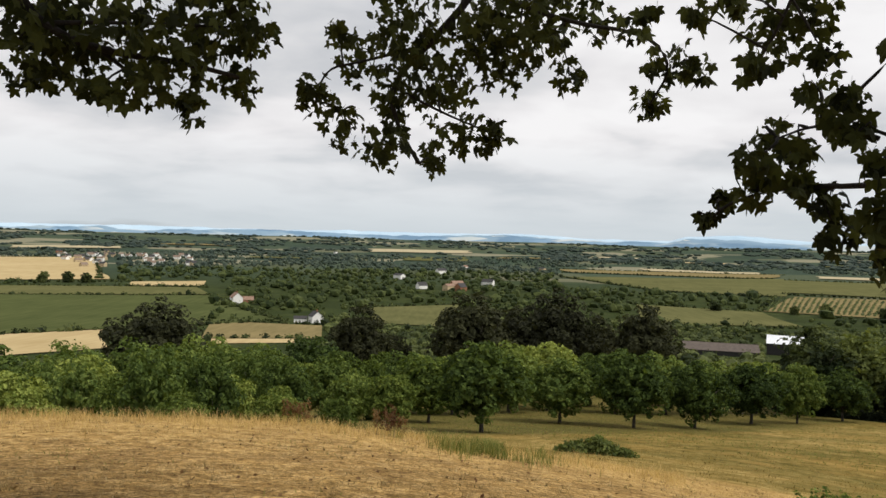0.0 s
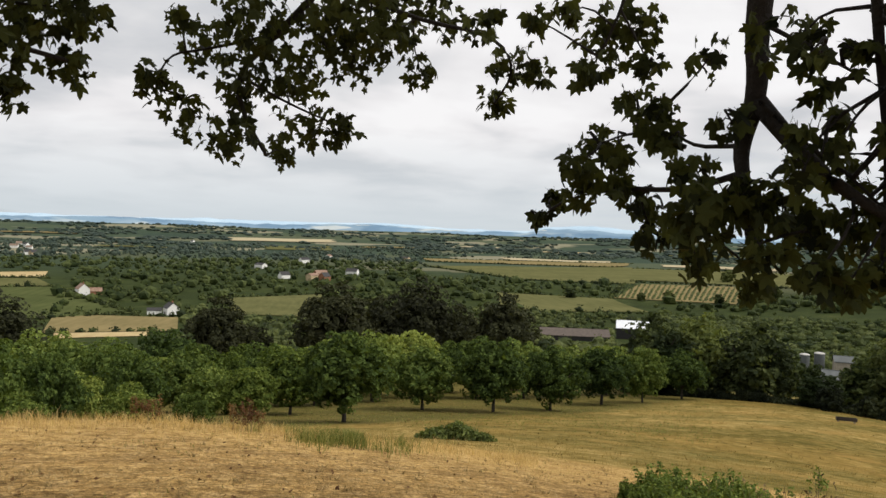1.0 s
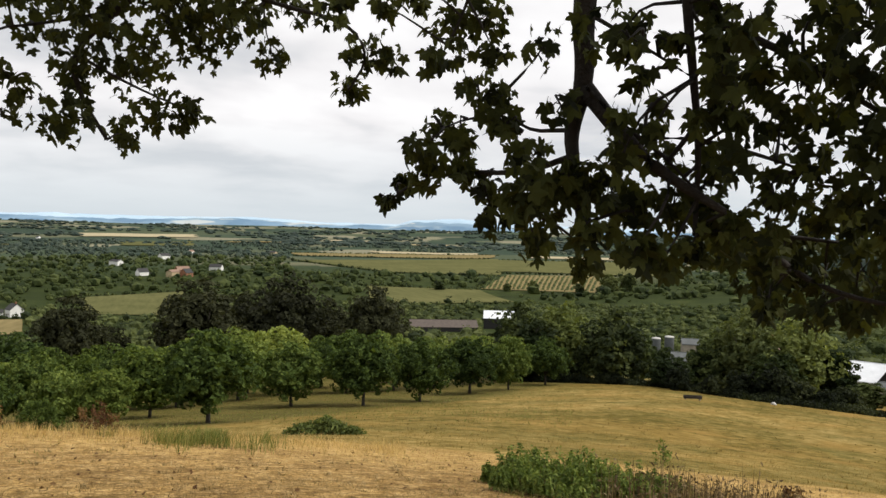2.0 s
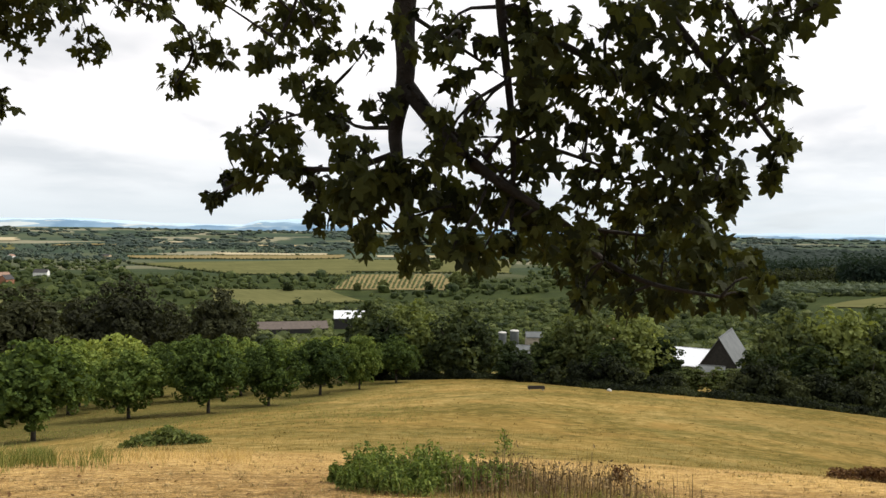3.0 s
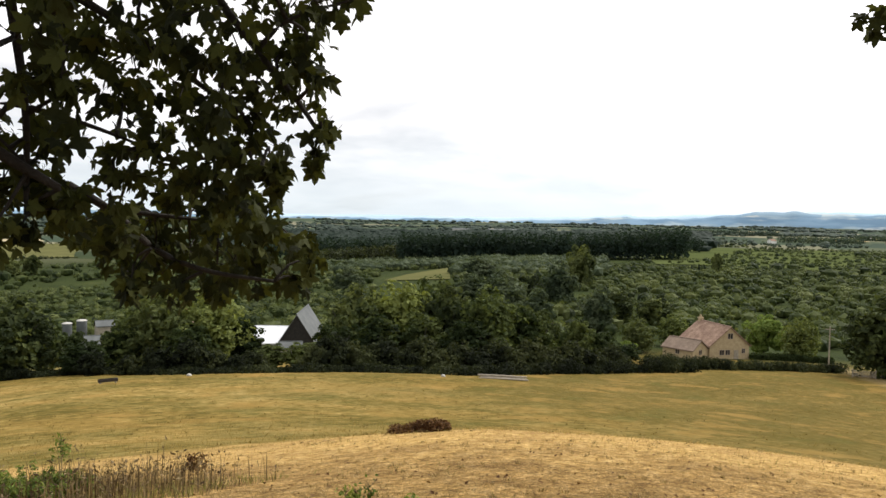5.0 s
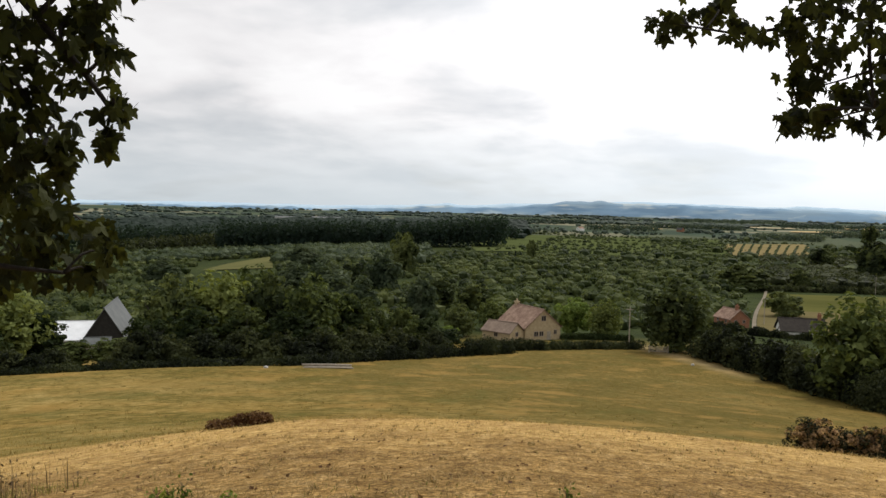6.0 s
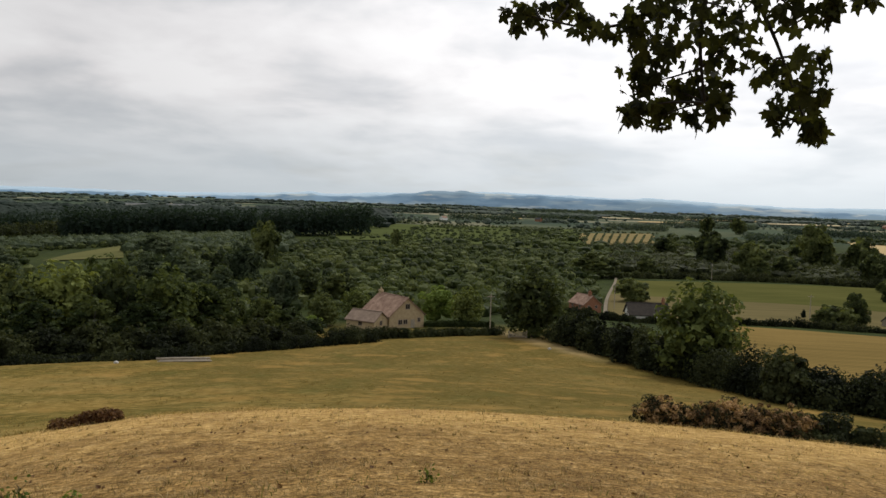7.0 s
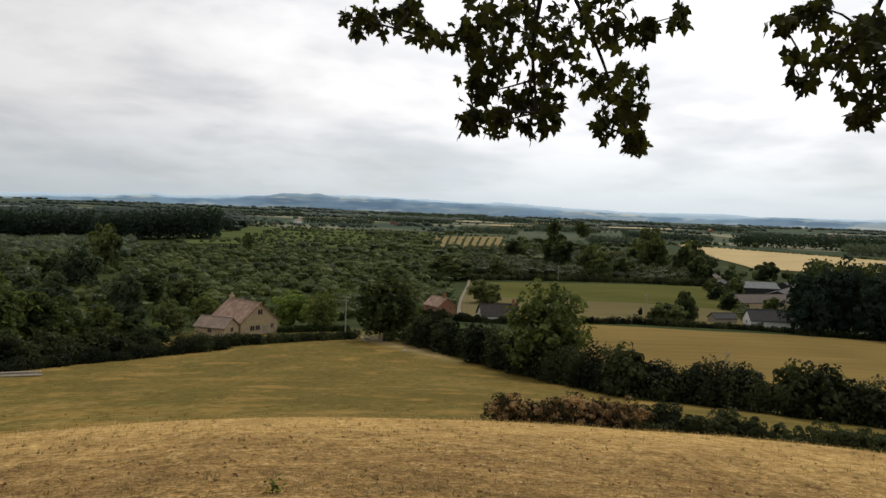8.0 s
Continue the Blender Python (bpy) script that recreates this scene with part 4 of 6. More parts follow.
PLANTING = [
    # kind, (bearing, distance, scale, widening)
    (orchard_b, [(-8.1, 80, .92, 1.0), (9.0, 79, .98, 1.12), (18.5, 86, 1.05, 1.0), (25.1, 108, 1.1, .8), (13.0, 104, 1.25, 1.1), (19.5, 116, 1.15, 1.1)]),
    (orchard_a, [(3.2, 57, 1.0, 1.08), (14.3, 78, 1.1, 1.0), (22.2, 102, 1.1, 1.15), (27.8, 119, 1.05, 1.1), (5.2, 92, 1.2, 1.1), (16.5, 110, 1.2, 1.1)]),
    (orchard_c, [(-3.6, 55, .62, 1.0), (-.8, 72, .95, 1.2), (8.0, 100, 1.35, 1.0), (1.0, 86, 1.0, 1.2), (11, 118, 1.2, 1.2), (22.5, 124, 1.2, 1.2), (5.8, 108, 1.25, 1.1)]),
    (bush_a, [(-18.6, 44, .42, 1.15), (-11.8, 45, .46, 1.0), (-27, 44, .36, 1.3), (-23.2, 43, .30, 1.2), (-7.6, 48, .36, 1.1), (-5.2, 74, .8, 1.0), (-22.5, 60, .72, .9), (-15, 64, .66, .9), (-10, 82, .9, 1.0), (-29, 62, .8, 1.0),
              (-33, 50, .6, 1.1), (-25, 86, 1.1, 1.0), (-13, 98, 1.15, 1.0), (-4.5, 100, 1.1, 1.0), (-1.5, 104, 1.1, 1.0), (-31, 92, 1.1, 1.0), (-36, 66, 1.0, 1.0), (-7.4, 100, 1.15, 1.0)]),
    (bush_b, [(-20.6, 55, .95, .78), (-16.6, 58, .86, .8), (-25.2, 66, .9, .9), (-27.5, 76, 1.0, .9), (-18.5, 82, 1.15, .9), (-22, 96, 1.35, 1.0), (-15.6, 84, 1.2, .95), (-11.5, 66, .9, .9),
              (-30.5, 108, 1.4, 1.2), (-34, 82, 1.3, 1.2), (-17, 112, 1.5, 1.1), (-9.5, 114, 1.5, 1.1), (-26, 112, 1.4, 1.2), (-2.6, 88, 1.1, 1.0), (-6.6, 64, .7, 1.0), (-13.4, 76, 1.05, 1.0)]),
    (big_a, [(-20.6, 150, .98, 1.12), (8.2, 155, 1.14, 1.0)]),
    (big_b, [(-6.0, 150, .94, 1.0), (2.4, 150, 1.1, 1.1), (14.8, 150, 1.0, 1.0), (-3.3, 158, .62, .9), (11.4, 165, .9, 1.0), (5.6, 170, 1.0, 1.0)]),
    (edge_a, [(26, 136, 1.15, 1.1), (32.6, 132, 1.05, 1.15), (41.8, 128, 1.12, 1.0), (55.2, 131, 1.14, .95), (62.0, 132, 1.18, 1.0), (30.6, 142, .9, 1.2), (69.2, 152, .75, 1.1), (91.8, 150, 1.16, 1.12)]),
    (edge_c, [(57.0, 136, 1.1, 1.0), (68.4, 130, .9, 1.1)]),
    (edge_b, [(61.0, 140, 1.3, .9), (29.0, 140, 1.18, 1.0), (44.9, 126, 1.02, 1.1), (58.6, 134, 1.22, 1.0), (40, 140, .9, 1.0), (65.4, 128, 1.12, .95), (103.6, 105, 1.08, 1.0), (86.8, 172, .72, 1.0)]),
    (edge_c, [(26.9, 131, .75, 1.2), (34.2, 140, .85, 1.0), (47.2, 128, .70, 1.2), (39.2, 128, .62, 1.3), (53.9, 125, .62, 1.4), (71.8, 148, .70, 1.1), (67.5, 140, .95, 1.0), (73.5, 152, .5, 1.5), (60.4, 126, .8, 1.2),
              (49.2, 122, .34, 2.2), (51.6, 120, .36, 2.0), (36.6, 122, .42, 1.8), (35.9, 150, .62, 1.1), (38.6, 140, .6, 1.2), (43.5, 120, .6, 1.4), (56.8, 122, .75, 1.3), (63.6, 122, .7, 1.3)]),
    (willow, [(66.4, 250, 1.15, 1.4), (70.3, 285, 1.3, 1.0), (63.8, 300, .9, 1.6), (73.2, 215, .95, 1.0), (68.6, 205, .9, 1.1), (54.6, 420, 1.0, 1.7), (64.5, 430, 1.05, 1.8)]),
    (far_tree, [(71.8, 400, 1.9, .8), (68.2, 260, 1.2, 1.0), (74.5, 240, .9, 1.2), (81.3, 560, 1.2, .6), (77.2, 230, .8, 1.3), (104.1, 560, 2.1, 1.05), (103.7, 1380, 2.4, 1.0), (105.8, 1390, 2.4, 1.05), (96.4, 425, 1.15, 2.1), (111.6, 250, .52, 1.5), (112.6, 248, .5, 1.5), (113.4, 256, .85, .8), (116.1, 318, .62, 1.1),
              (109, 490, 1.1, 1.2), (101, 640, 1.4, 1.3), (103.6, 660, 1.4, 1.2), (107.3, 660, 1.0, 1.0), (114.2, 480, 1.5, 1.0), (30, 760, .9, 1.2), (24.7, 770, .7, 1.2), (26.6, 762, 1.0, 1.1), (19.6, 770, .8, 1.5),
              (32.2, 800, 1.5, 1.2), (33.4, 810, 1.6, 1.0), (-27.5, 985, 1.1, 1.2), (-26, 985, 1.1, 1.2), (-24.9, 980, 1.0, 1.2), (30.5, 1100, 1.5, 1.2)]),
    (far_tree, [(110.75, 600, 2.7, .92), (113.3, 575, 2.1, .95), (115.2, 372, .55, 1.2), (116.6, 415, .8, 1.0), (114.9, 430, .6, 1.3), (118.9, 330, .5, 1.3), (116.2, 470, .9, 1.1), (106.9, 470, 1.75, 1.1), (99.8, 470, .8, 1.3), (118.6, 560, 1.1, 1.2), (109.6, 700, 1.2, 1.1)]),
    # up to bearing 75 these are added to darken the shaded tree feet
    (hedge_bush, [(37.2, 116, .8, 1.1), (39.6, 112, .62, 1.2), (41.4, 111, .9, 1.0), (43.6, 110, 1.1, 1.1), (45.2, 112, .7, 1.3), (46.7, 110, .55, 1.3), (48.0, 112, .7, 1.2), (52.4, 110, .9, 1.0), (53.6, 111, 1.25, 1.0), (55.0, 112, 1.0, 1.2),
                  (56.2, 110, .7, 1.2), (57.6, 112, 1.1, 1.1), (59.0, 110, .8, 1.2), (60.3, 113, 1.2, 1.0), (61.8, 111, .75, 1.2), (63.2, 113, 1.05, 1.0), (64.6, 111, .8, 1.3), (66.0, 116, 1.15, 1.0), (67.3, 115, .8, 1.1), (68.6, 120, 1.2, 1.0),
                  (70.0, 122, .9, 1.1), (71.3, 126, 1.1, 1.0), (72.8, 130, .8, 1.2), (74.4, 134, 1.0, 1.1), (94.6, 136, 1.25, 1.0), (95.9, 131, 1.45, 1.0), (97.3, 126, 1.15, 1.1), (98.8, 118, 1.4, 1.0), (100.4, 113, 1.15, 1.1), (101.8, 107, 1.2, 1.0),
                  (105.4, 99, 1.05, 1.0), (107.6, 90, .8, 1.2), (109.4, 85, 1.3, .9), (111.6, 85, .9, 1.2), (114.6, 84, .95, 1.1), (117.6, 84, 1.0, 1.2), (120.8, 82, 1.25, .9), (122.6, 82, 1.2, .9), (125.0, 83, .9, 1.2)]),
    (lime, [(84.6, 178, 1.0, 1.0)]),
    (conifer, [(121.2, 250, .92, .85), (123.2, 256, 1.02, .9), (125.4, 252, .94, .9), (127.6, 250, .9, 1.0)]),
    (poplar, [(b, 880 + 9 * math.sin(b * 5), 1.15 + .2 * math.sin(b * 7), 1.0) for b in (49.4, 50.1, 50.9, 51.4, 52.3, 53.0, 53.6, 54.5, 55.4)]),
    (poplar, [(110.2, 266, .16, 2.2), (79.6, 540, .3, 1.2), (80.1, 545, .34, 1.0), (80.5, 548, .3, 1.0), (78.8, 535, .28, 1.0)]),
]
for kind, spots in PLANTING:
    for b, r, s, w in spots:
        planted(kind, b, r, s, w)
# the patterns themselves move to places of their own
for kind, (b, r, s, w) in ((orchard_a, (25.4, 128, 1.1, 1.1)), (orchard_b, (16, 128, 1.2, 1.1)), (orchard_c, (2.6, 122, 1.25, 1.1)), (bush_a, (-20, 124, 1.4, 1.2)), (hedge_bush, (104.0, 101, 1.0, 1.1)), (bush_b, (-13, 126, 1.4, 1.2)),
                           (big_a, (-33, 150, .9, 1.1)), (big_b, (-38, 160, .9, 1.0)), (edge_a, (76.2, 170, .6, 1.2)), (far_tree, (98.9, 300, .8, 1.5)), (edge_b, (78.6, 186, .62, 1.2)), (edge_c, (75.2, 146, .34, 2.0)),
                           (willow, (66.0, 330, .9, 1.3)), (lime, (75.4, 158, .42, 1.1)), (conifer, (129.5, 256, .9, 1.0)), (poplar, (56.2, 884, 1.1, 1.0))):
    kind.matrix_basis = Matrix.Translation(at(b, r, -.05)) @ Matrix.Diagonal((s * w, s * w, s, 1))


# ---- hedges near the field ----
def hedge(name, path, height, depth, mat, label, seed, size=.19, per=230, uneven=.55):
    """An overgrown hedge along a path of (bearing, distance)."""
    g = np.random.default_rng(seed)
    pts = np.array([polar(np.array(b), np.array(r)) for b, r in path])
    seg = np.linalg.norm(np.diff(pts, axis=0), axis=1)
    s = np.concatenate([[0], np.cumsum(seg)])
    u = np.arange(0, s[-1], depth * .34)
    xy = np.stack([np.interp(u, s, pts[:, 0]), np.interp(u, s, pts[:, 1])], -1) + g.normal(size=(len(u), 2)) * depth * .16
    lift = np.array([noise.fractal(Vector((q / (depth * 1.5), seed * 3.1, 0)), .8, 2.0, 3) for q in u])
    hs = np.interp(u, s, np.asarray(height) if hasattr(height, "__len__") else np.full(len(s), height)) * g.uniform(.88, 1.1, len(u)) * np.clip(.95 + uneven * lift, .45, 1.6)
    w = np.full(len(u), depth) * g.uniform(.8, 1.2, len(u))
    pair = merge(clumps(g, xy, hs * .55, w * .45), leafy(g, xy, hs, w, per, size), leafy(g, xy, hs * .93, w * .8, per // 2, size), leafy(g, xy, hs * .55, w * 1.1, per // 2, size * 1.2), leafy(g, xy, hs * .22, w * 1.25, per // 4, size))
    return tagged(new(name, mesh_of(name, pair[0], pair[1], mat)), label, "hedge", kind="stuff")


# first strip: mostly dark leaves standing in for the shade under the edge trees
hedge("field_hedge", [(24, 132), (30, 128), (36, 126), (42, 108), (48, 105), (56, 106), (64, 106), (69, 116), (76, 130), (80, 136)], [1.8, 1.5, 1.1, 1.0, 1.0, 1.1, 1.2, 1.6, 2.2, 2.6], 3.0, HEDGE, "dark leaves along the foot of the field for a hedge and shaded tree skirts", 31, .22, 150, 1.0)
hedge("cottage_hedge", [(77, 138), (80, 141), (84, 146), (87, 150), (89.5, 153)], [2.8, 2.5, 1.9, 1.7, 2.0], 2.4, HEDGE, "clipped dark hedge in front of the stone cottage", 32, .2, 150, .15)
hedge("garden_hedge", [(83.8, 166), (86, 168), (88.8, 168)], 1.5, 1.6, SCRUB, "low clipped green garden hedge", 33, .2, 150, .1)
hedge("lane_hedge", [(93.4, 141), (96, 131), (99, 119), (102, 108), (105, 99)], [5.4, 5.6, 5.5, 5.0, 4.4], 4.2, HEDGE, "thick dark hedge climbing the hillside", 34, .23, 360, .75)
hedge("lower_hedge", [(104.5, 98), (107, 92), (109.2, 86), (113, 84), (117, 83), (121.5, 82), (127, 84)], [3.2, 3.8, 4.6, 4.0, 4.0, 4.6, 4.2], 4.2, HEDGE, "dark overgrown hedge below the brow", 35, .21, 420, .7)
hedge("paddock_hedge", [(104.5, 226), (110, 236), (117, 244), (129, 254)], [1.6, 2.4, 1.8, 2.2], 2.4, HEDGE, "low dark hedge beyond the mown field", 40, .34, 50)
hedge("cottage_shrubs", [(93.6, 226), (96.2, 220), (99.2, 215), (101.8, 214)], [3.2, 2.6, 1.5, 1.7], 2.6, HEDGE, "dark shrubs in front of the thatched cottage", 41, .34, 200)
hedge("far_paddock_hedge", [(97.3, 424), (103, 440), (109, 455), (115.2, 468)], [3.2, 4.6, 4.0, 5.2], 5.0, HEDGE, "ragged dark hedge above the paddock", 42, .5, 70)
hedge("green_bush", [(9.2, 34.4), (10.4, 33.8), (11.6, 34.3), (12.6, 33.8), (14.0, 34)], [.25, .75, 1.0, .85, .3], 1.0, OLIVE, "low ragged green bush on the dry slope", 38, .12, 130)
hedge("gorse_clump", [(59.4, 21.4), (60.9, 21.4), (62.6, 21.1)], [.30, .40, .32], .5, RUST, "small rust brown gorse clump on the brow", 39, .055, 220)


def bush_of(name, bearing, r, width, height, mat, label, category, group, seed, heads=None, size=.07, per=2600):
    """One bush: many small sprays on uneven lumps over a twiggy heart, with a cover of dead heads if given."""
    ob = tagged(new(name), label, category, group)
    g2 = random.Random(seed)
    got = []
    for i in range(9):
        a, l = 6.283 * i / 9 + g2.uniform(-.3, .3), width * g2.uniform(.2, .42)
        got.append(tube([(0, 0, -.2), (math.cos(a) * l * .5, math.sin(a) * l * .5, height * .45), (math.cos(a) * l, math.sin(a) * l, height * g2.uniform(.6, .9))], [.03, .018, .006], 5))
    part("stem", mesh_of("stem", *join(got), TRUNK), ob)
    part("foliage", crown(seed, width, -.25, height, 46, per, size, .30, mat, "foliage", .9), ob)
    if heads:
        part("head_cover", crown(seed + 1, width * 1.1, height * .12, height * 1.1, 70, int(per * 1.1), size * .95, .18, heads, "head_cover", .9), ob, "brown dead flower heads", "stuff")
    ob.matrix_world = Matrix.Translation(at(bearing, r, -.05)) @ pose(0, 0, 0, 0, 0, seed * 37)


for i, (b, r, w, h) in enumerate(((101.2, 33.0, 1.9, 1.55), (103.0, 33.6, 1.5, 1.25), (104.6, 33.2, 1.7, 1.45), (106.3, 33.8, 1.9, 1.75), (108.1, 33.6, 1.8, 1.55), (110.0, 34.2, 1.9, 1.65))):
    bush_of("gorse_bush", b, r, w, h, SPINES, "spiny gorse bush brown with dead flower heads", "gorse", "gorse on the brow", 60 + 2 * i, GORSE)
for i, (b, r, w, h) in enumerate(((112.2, 35.0, 2.5, 1.75), (114.4, 35.6, 1.9, 1.25), (116.4, 37.4, 2.4, 1.65), (118.2, 38.0, 2.2, 1.5), (120.4, 38.5, 2.6, 1.25), (122.6, 39.6, 2.6, 1.45), (124.6, 40.2, 2.8, 1.6), (127.2, 41.0, 3.0, 1.7))):
    bush_of("shrub", b, r, w, h, HEDGE, "low dark green shrub beside the gorse", "shrub", "shrubs on the brow", 80 + i, None, .10, 2400)


# ---- buildings ----
def box(bm, x0, y0, z0, x1, y1, z1):
    vs = [bm.verts.new(p) for p in ((x0, y0, z0), (x1, y0, z0), (x1, y1, z0), (x0, y1, z0), (x0, y0, z1), (x1, y0, z1), (x1, y1, z1), (x0, y1, z1))]
    for f in ((3, 2, 1, 0), (4, 5, 6, 7), (0, 1, 5, 4), (1, 2, 6, 5), (2, 3, 7, 6), (3, 0, 4, 7)):
        bm.faces.new([vs[i] for i in f])


def gabled_wall(length, depth, eaves, ridge, mat):
    """Walls with two gable ends; the ridge runs along x."""
    bm = bmesh.new()
    l, d = length / 2, depth / 2
    ends = []
    for x in (-l, l):
        ends.append([bm.verts.new((x, y, z)) for y, z in ((-d, -1.5), (d, -1.5), (d, eaves), (0, ridge), (-d, eaves))])
    a, b = ends
    bm.faces.new(a[::-1])
    bm.faces.new(b)
    for i in range(5):
        j = (i + 1) % 5
        bm.faces.new((a[i], a[j], b[j], b[i]))
    bmesh.ops.recalc_face_normals(bm, faces=bm.faces)
    return bm_mesh("wall", bm, mat)


def gabled_roof(length, depth, eaves, ridge, over, thick, mat):
    """Two slabs that meet at the ridge, proud of the walls, with a line of ridge tiles."""
    bm = bmesh.new()
    l, d = length / 2 + over, depth / 2
    slope = (ridge - eaves) / d
    y1, z1 = d + over, eaves - over * slope
    for s in (-1, 1):
        vs = [bm.verts.new((x, s * y, z + t)) for t in (.02, thick) for x, y, z in ((-l, 0, ridge), (l, 0, ridge), (l, y1, z1), (-l, y1, z1))]
        for f in ((0, 1, 2, 3), (7, 6, 5, 4), (0, 4, 5, 1), (1, 5, 6, 2), (2, 6, 7, 3), (3, 7, 4, 0)):
            bm.faces.new([vs[i] for i in f])
    box(bm, -l, -.12, ridge + thick - .06, l, .12, ridge + thick + .07)
    bmesh.ops.recalc_face_normals(bm, faces=bm.faces)
    return bm_mesh("roof", bm, mat)


def window(parent, x, z, y, w, h, face):
    """A window set on a wall: frame and dark pane. face: 'x' or 'y' for the wall's normal."""
    def turned(a, b, c, d, e, f):
        bm = bmesh.new()
        box(bm, *((a, b, c, d, e, f) if face == "y" else (b, a, c, e, d, f)))
        bmesh.ops.recalc_face_normals(bm, faces=bm.faces)
        return bm
    s = 1 if (y if face == "y" else y) > 0 else -1
    bm = bmesh.new()
    for a, c, d, f in ((x - w / 2, z, x + w / 2, z + .09), (x - w / 2, z + h - .09, x + w / 2, z + h), (x - w / 2, z + .09, x - w / 2 + .09, z + h - .09),
                       (x + w / 2 - .09, z + .09, x + w / 2, z + h - .09), (x - .04, z + .09, x + .04, z + h - .09)):
        lo, hi = sorted((y - s * .04, y + s * .06))
        box(bm, *((a, lo, c, d, hi, f) if face == "y" else (lo, a, c, hi, d, f)))
    bmesh.ops.recalc_face_normals(bm, faces=bm.faces)
    ob = part("window", bm_mesh("frame", bm, FRAMEWHITE), parent, "weathered painted window frame")
    lo, hi = sorted((y - s * .05, y + s * .02))
    part("pane", bm_mesh("pane", turned(x - w / 2 + .05, lo, z + .05, x + w / 2 - .05, hi, z + h - .05), glass_m), ob, "dark glass pane")


def chimney(parent, x, y, top, base, mat, w=.8):
    bm = bmesh.new()
    box(bm, x - w / 2, y - w / 2, base, x + w / 2, y + w / 2, top)
    box(bm, x - w / 2 - .08, y - w / 2 - .08, top - .3, x + w / 2 + .08, y + w / 2 + .08, top - .12)
    for o in (-.18, .18):
        got = bmesh.ops.create_cone(bm, cap_ends=True, segments=10, radius1=.14, radius2=.11, depth=.5)
        bmesh.ops.translate(bm, verts=got["verts"], vec=(x + o, y, top + .22))
    part("chimney", bm_mesh("chimney", bm, mat), parent)


def house(name, bearing, r, heading, length, depth, eaves, ridge, wall, roof, label, category="house", lift=0.0, windows=(), door=None, chimneys=(), over=.3, stack=BRICK):
    ob = tagged(new(name), label, category)
    p = at(bearing, r, lift)
    ob.matrix_world = Matrix.Translation(p) @ pose(0, 0, 0, 0, 0, heading)
    part("wall", gabled_wall(length, depth, eaves, ridge, wall), ob)
    part("roof", gabled_roof(length, depth, eaves, ridge, over, .22, roof), ob)
    for face, x, z, w, h in windows:
        window(ob, x, z, {"f": -depth / 2, "b": depth / 2, "l": -length / 2, "r": length / 2}[face], w, h, "y" if face in "fb" else "x")
    if door:
        face, x, w, h = door
        y = {"f": -depth / 2, "b": depth / 2, "l": -length / 2, "r": length / 2}[face]
        lo, hi = y - .06, y + .06
        bm = bmesh.new()
        box(bm, *((x - w / 2, lo, -.1, x + w / 2, hi, h) if face in "fb" else (lo, x - w / 2, -.1, hi, x + w / 2, h)))
        bmesh.ops.recalc_face_normals(bm, faces=bm.faces)
        part("door", bm_mesh("door", bm, OLDWOOD), ob, "weathered plank door")
    for x, y, top in chimneys:
        chimney(ob, x, y, top, ridge - 1.6, stack)
    return ob


# stone cottage: its gable end looks up the hill
house("stone_cottage", 81.3, 168.5, -139, 11.4, 8.8, 2.9, 6.5, STONE, CLAY, "old stone cottage with a weathered clay tile roof", "house", .2,
      windows=[("r", -1.7, 1.0, 1.1, 1.1), ("r", -.4, 1.0, 1.1, 1.1), ("r", .1, 4.2, 1.2, 1.2), ("r", 3.1, 1.3, .8, 1.0), ("f", -2, 1.0, 1.2, 1.1), ("f", 2, 1.0, 1.2, 1.1), ("b", 1, 1.0, 1.2, 1.1)],
      door=("r", 1.5, 1.0, 2.0), chimneys=[(-5.2, 0, 7.3)], stack=STONE)
house("cottage_wing", 79.4, 161.5, -114, 7.0, 5.0, 2.0, 3.7, STONE, LICHEN, "low stone wing of the cottage with lichened tiles", "house", .2, windows=[("r", 0, 1.0, 1.0, 1.0), ("f", 0, .9, 1.0, 1.0)])
house("brick_house", 95.5, 246, -150, 8, 6.6, 4.0, 6.6, BRICK, CLAY, "red brick house with a tiled roof", "house", -.9, windows=[("r", -1.4, 2.8, 1, 1), ("r", 1.4, 2.8, 1, 1), ("f", -2, 2.8, 1, 1), ("f", 2, 2.8, 1, 1)], chimneys=[(2.5, 0, 7.9)])
house("thatched_house", 99.9, 229, -85, 11, 6.5, 3.0, 5.8, RENDER, THATCH, "white cottage with a dark thatched roof", "house", -1.0, windows=[("f", -3, .9, 1, 1), ("f", 0, .9, 1, 1), ("l", 0, 2.6, .9, .9), ("l", -1.5, .8, .9, .9)],
      chimneys=[(4.6, 0, 7.2)], over=.5)
house("black_barn", 51.45, 167, 31, 18, 7.8, 3.4, 9.4, TIMBER, GREYSHEET, "steep roofed black boarded barn", "barn", .1, windows=[("l", 1.8, 1.2, 1.2, 1.2)], over=.25)
house("white_shed", 49.3, 172, -59, 8.0, 12.5, 3.3, 6.0, CONCRETE, SHEET, "low shed with a bright pale sheet roof", "shed", 0)
house("grey_lean_to", 50.6, 146, -50, 4, 3.6, 2.6, 3.4, CONCRETE, GREYSHEET, "small grey lean to beside the barn", "shed", .2)
house("pale_barn", 24.2, 425, -24, 17, 14, 6.2, 9.6, TIMBER, SHEET, "dark barn with a bright white sheet roof", "barn")
house("long_shed", 20.0, 392, -14, 34, 15, 2.8, 5.6, TIMBER, BROWNROOF, "long low shed with a dull brown roof", "shed")
house("tank_shed", 37.8, 215, -40, 8, 6, 2.6, 4.2, CONCRETE, GREYSHEET, "grey farm shed with an open side", "shed")
house("small_store", 37.9, 262, -30, 5, 5, 5.0, 6.4, OLDWOOD, GREYSHEET, "weathered store with a pale roof", "shed")
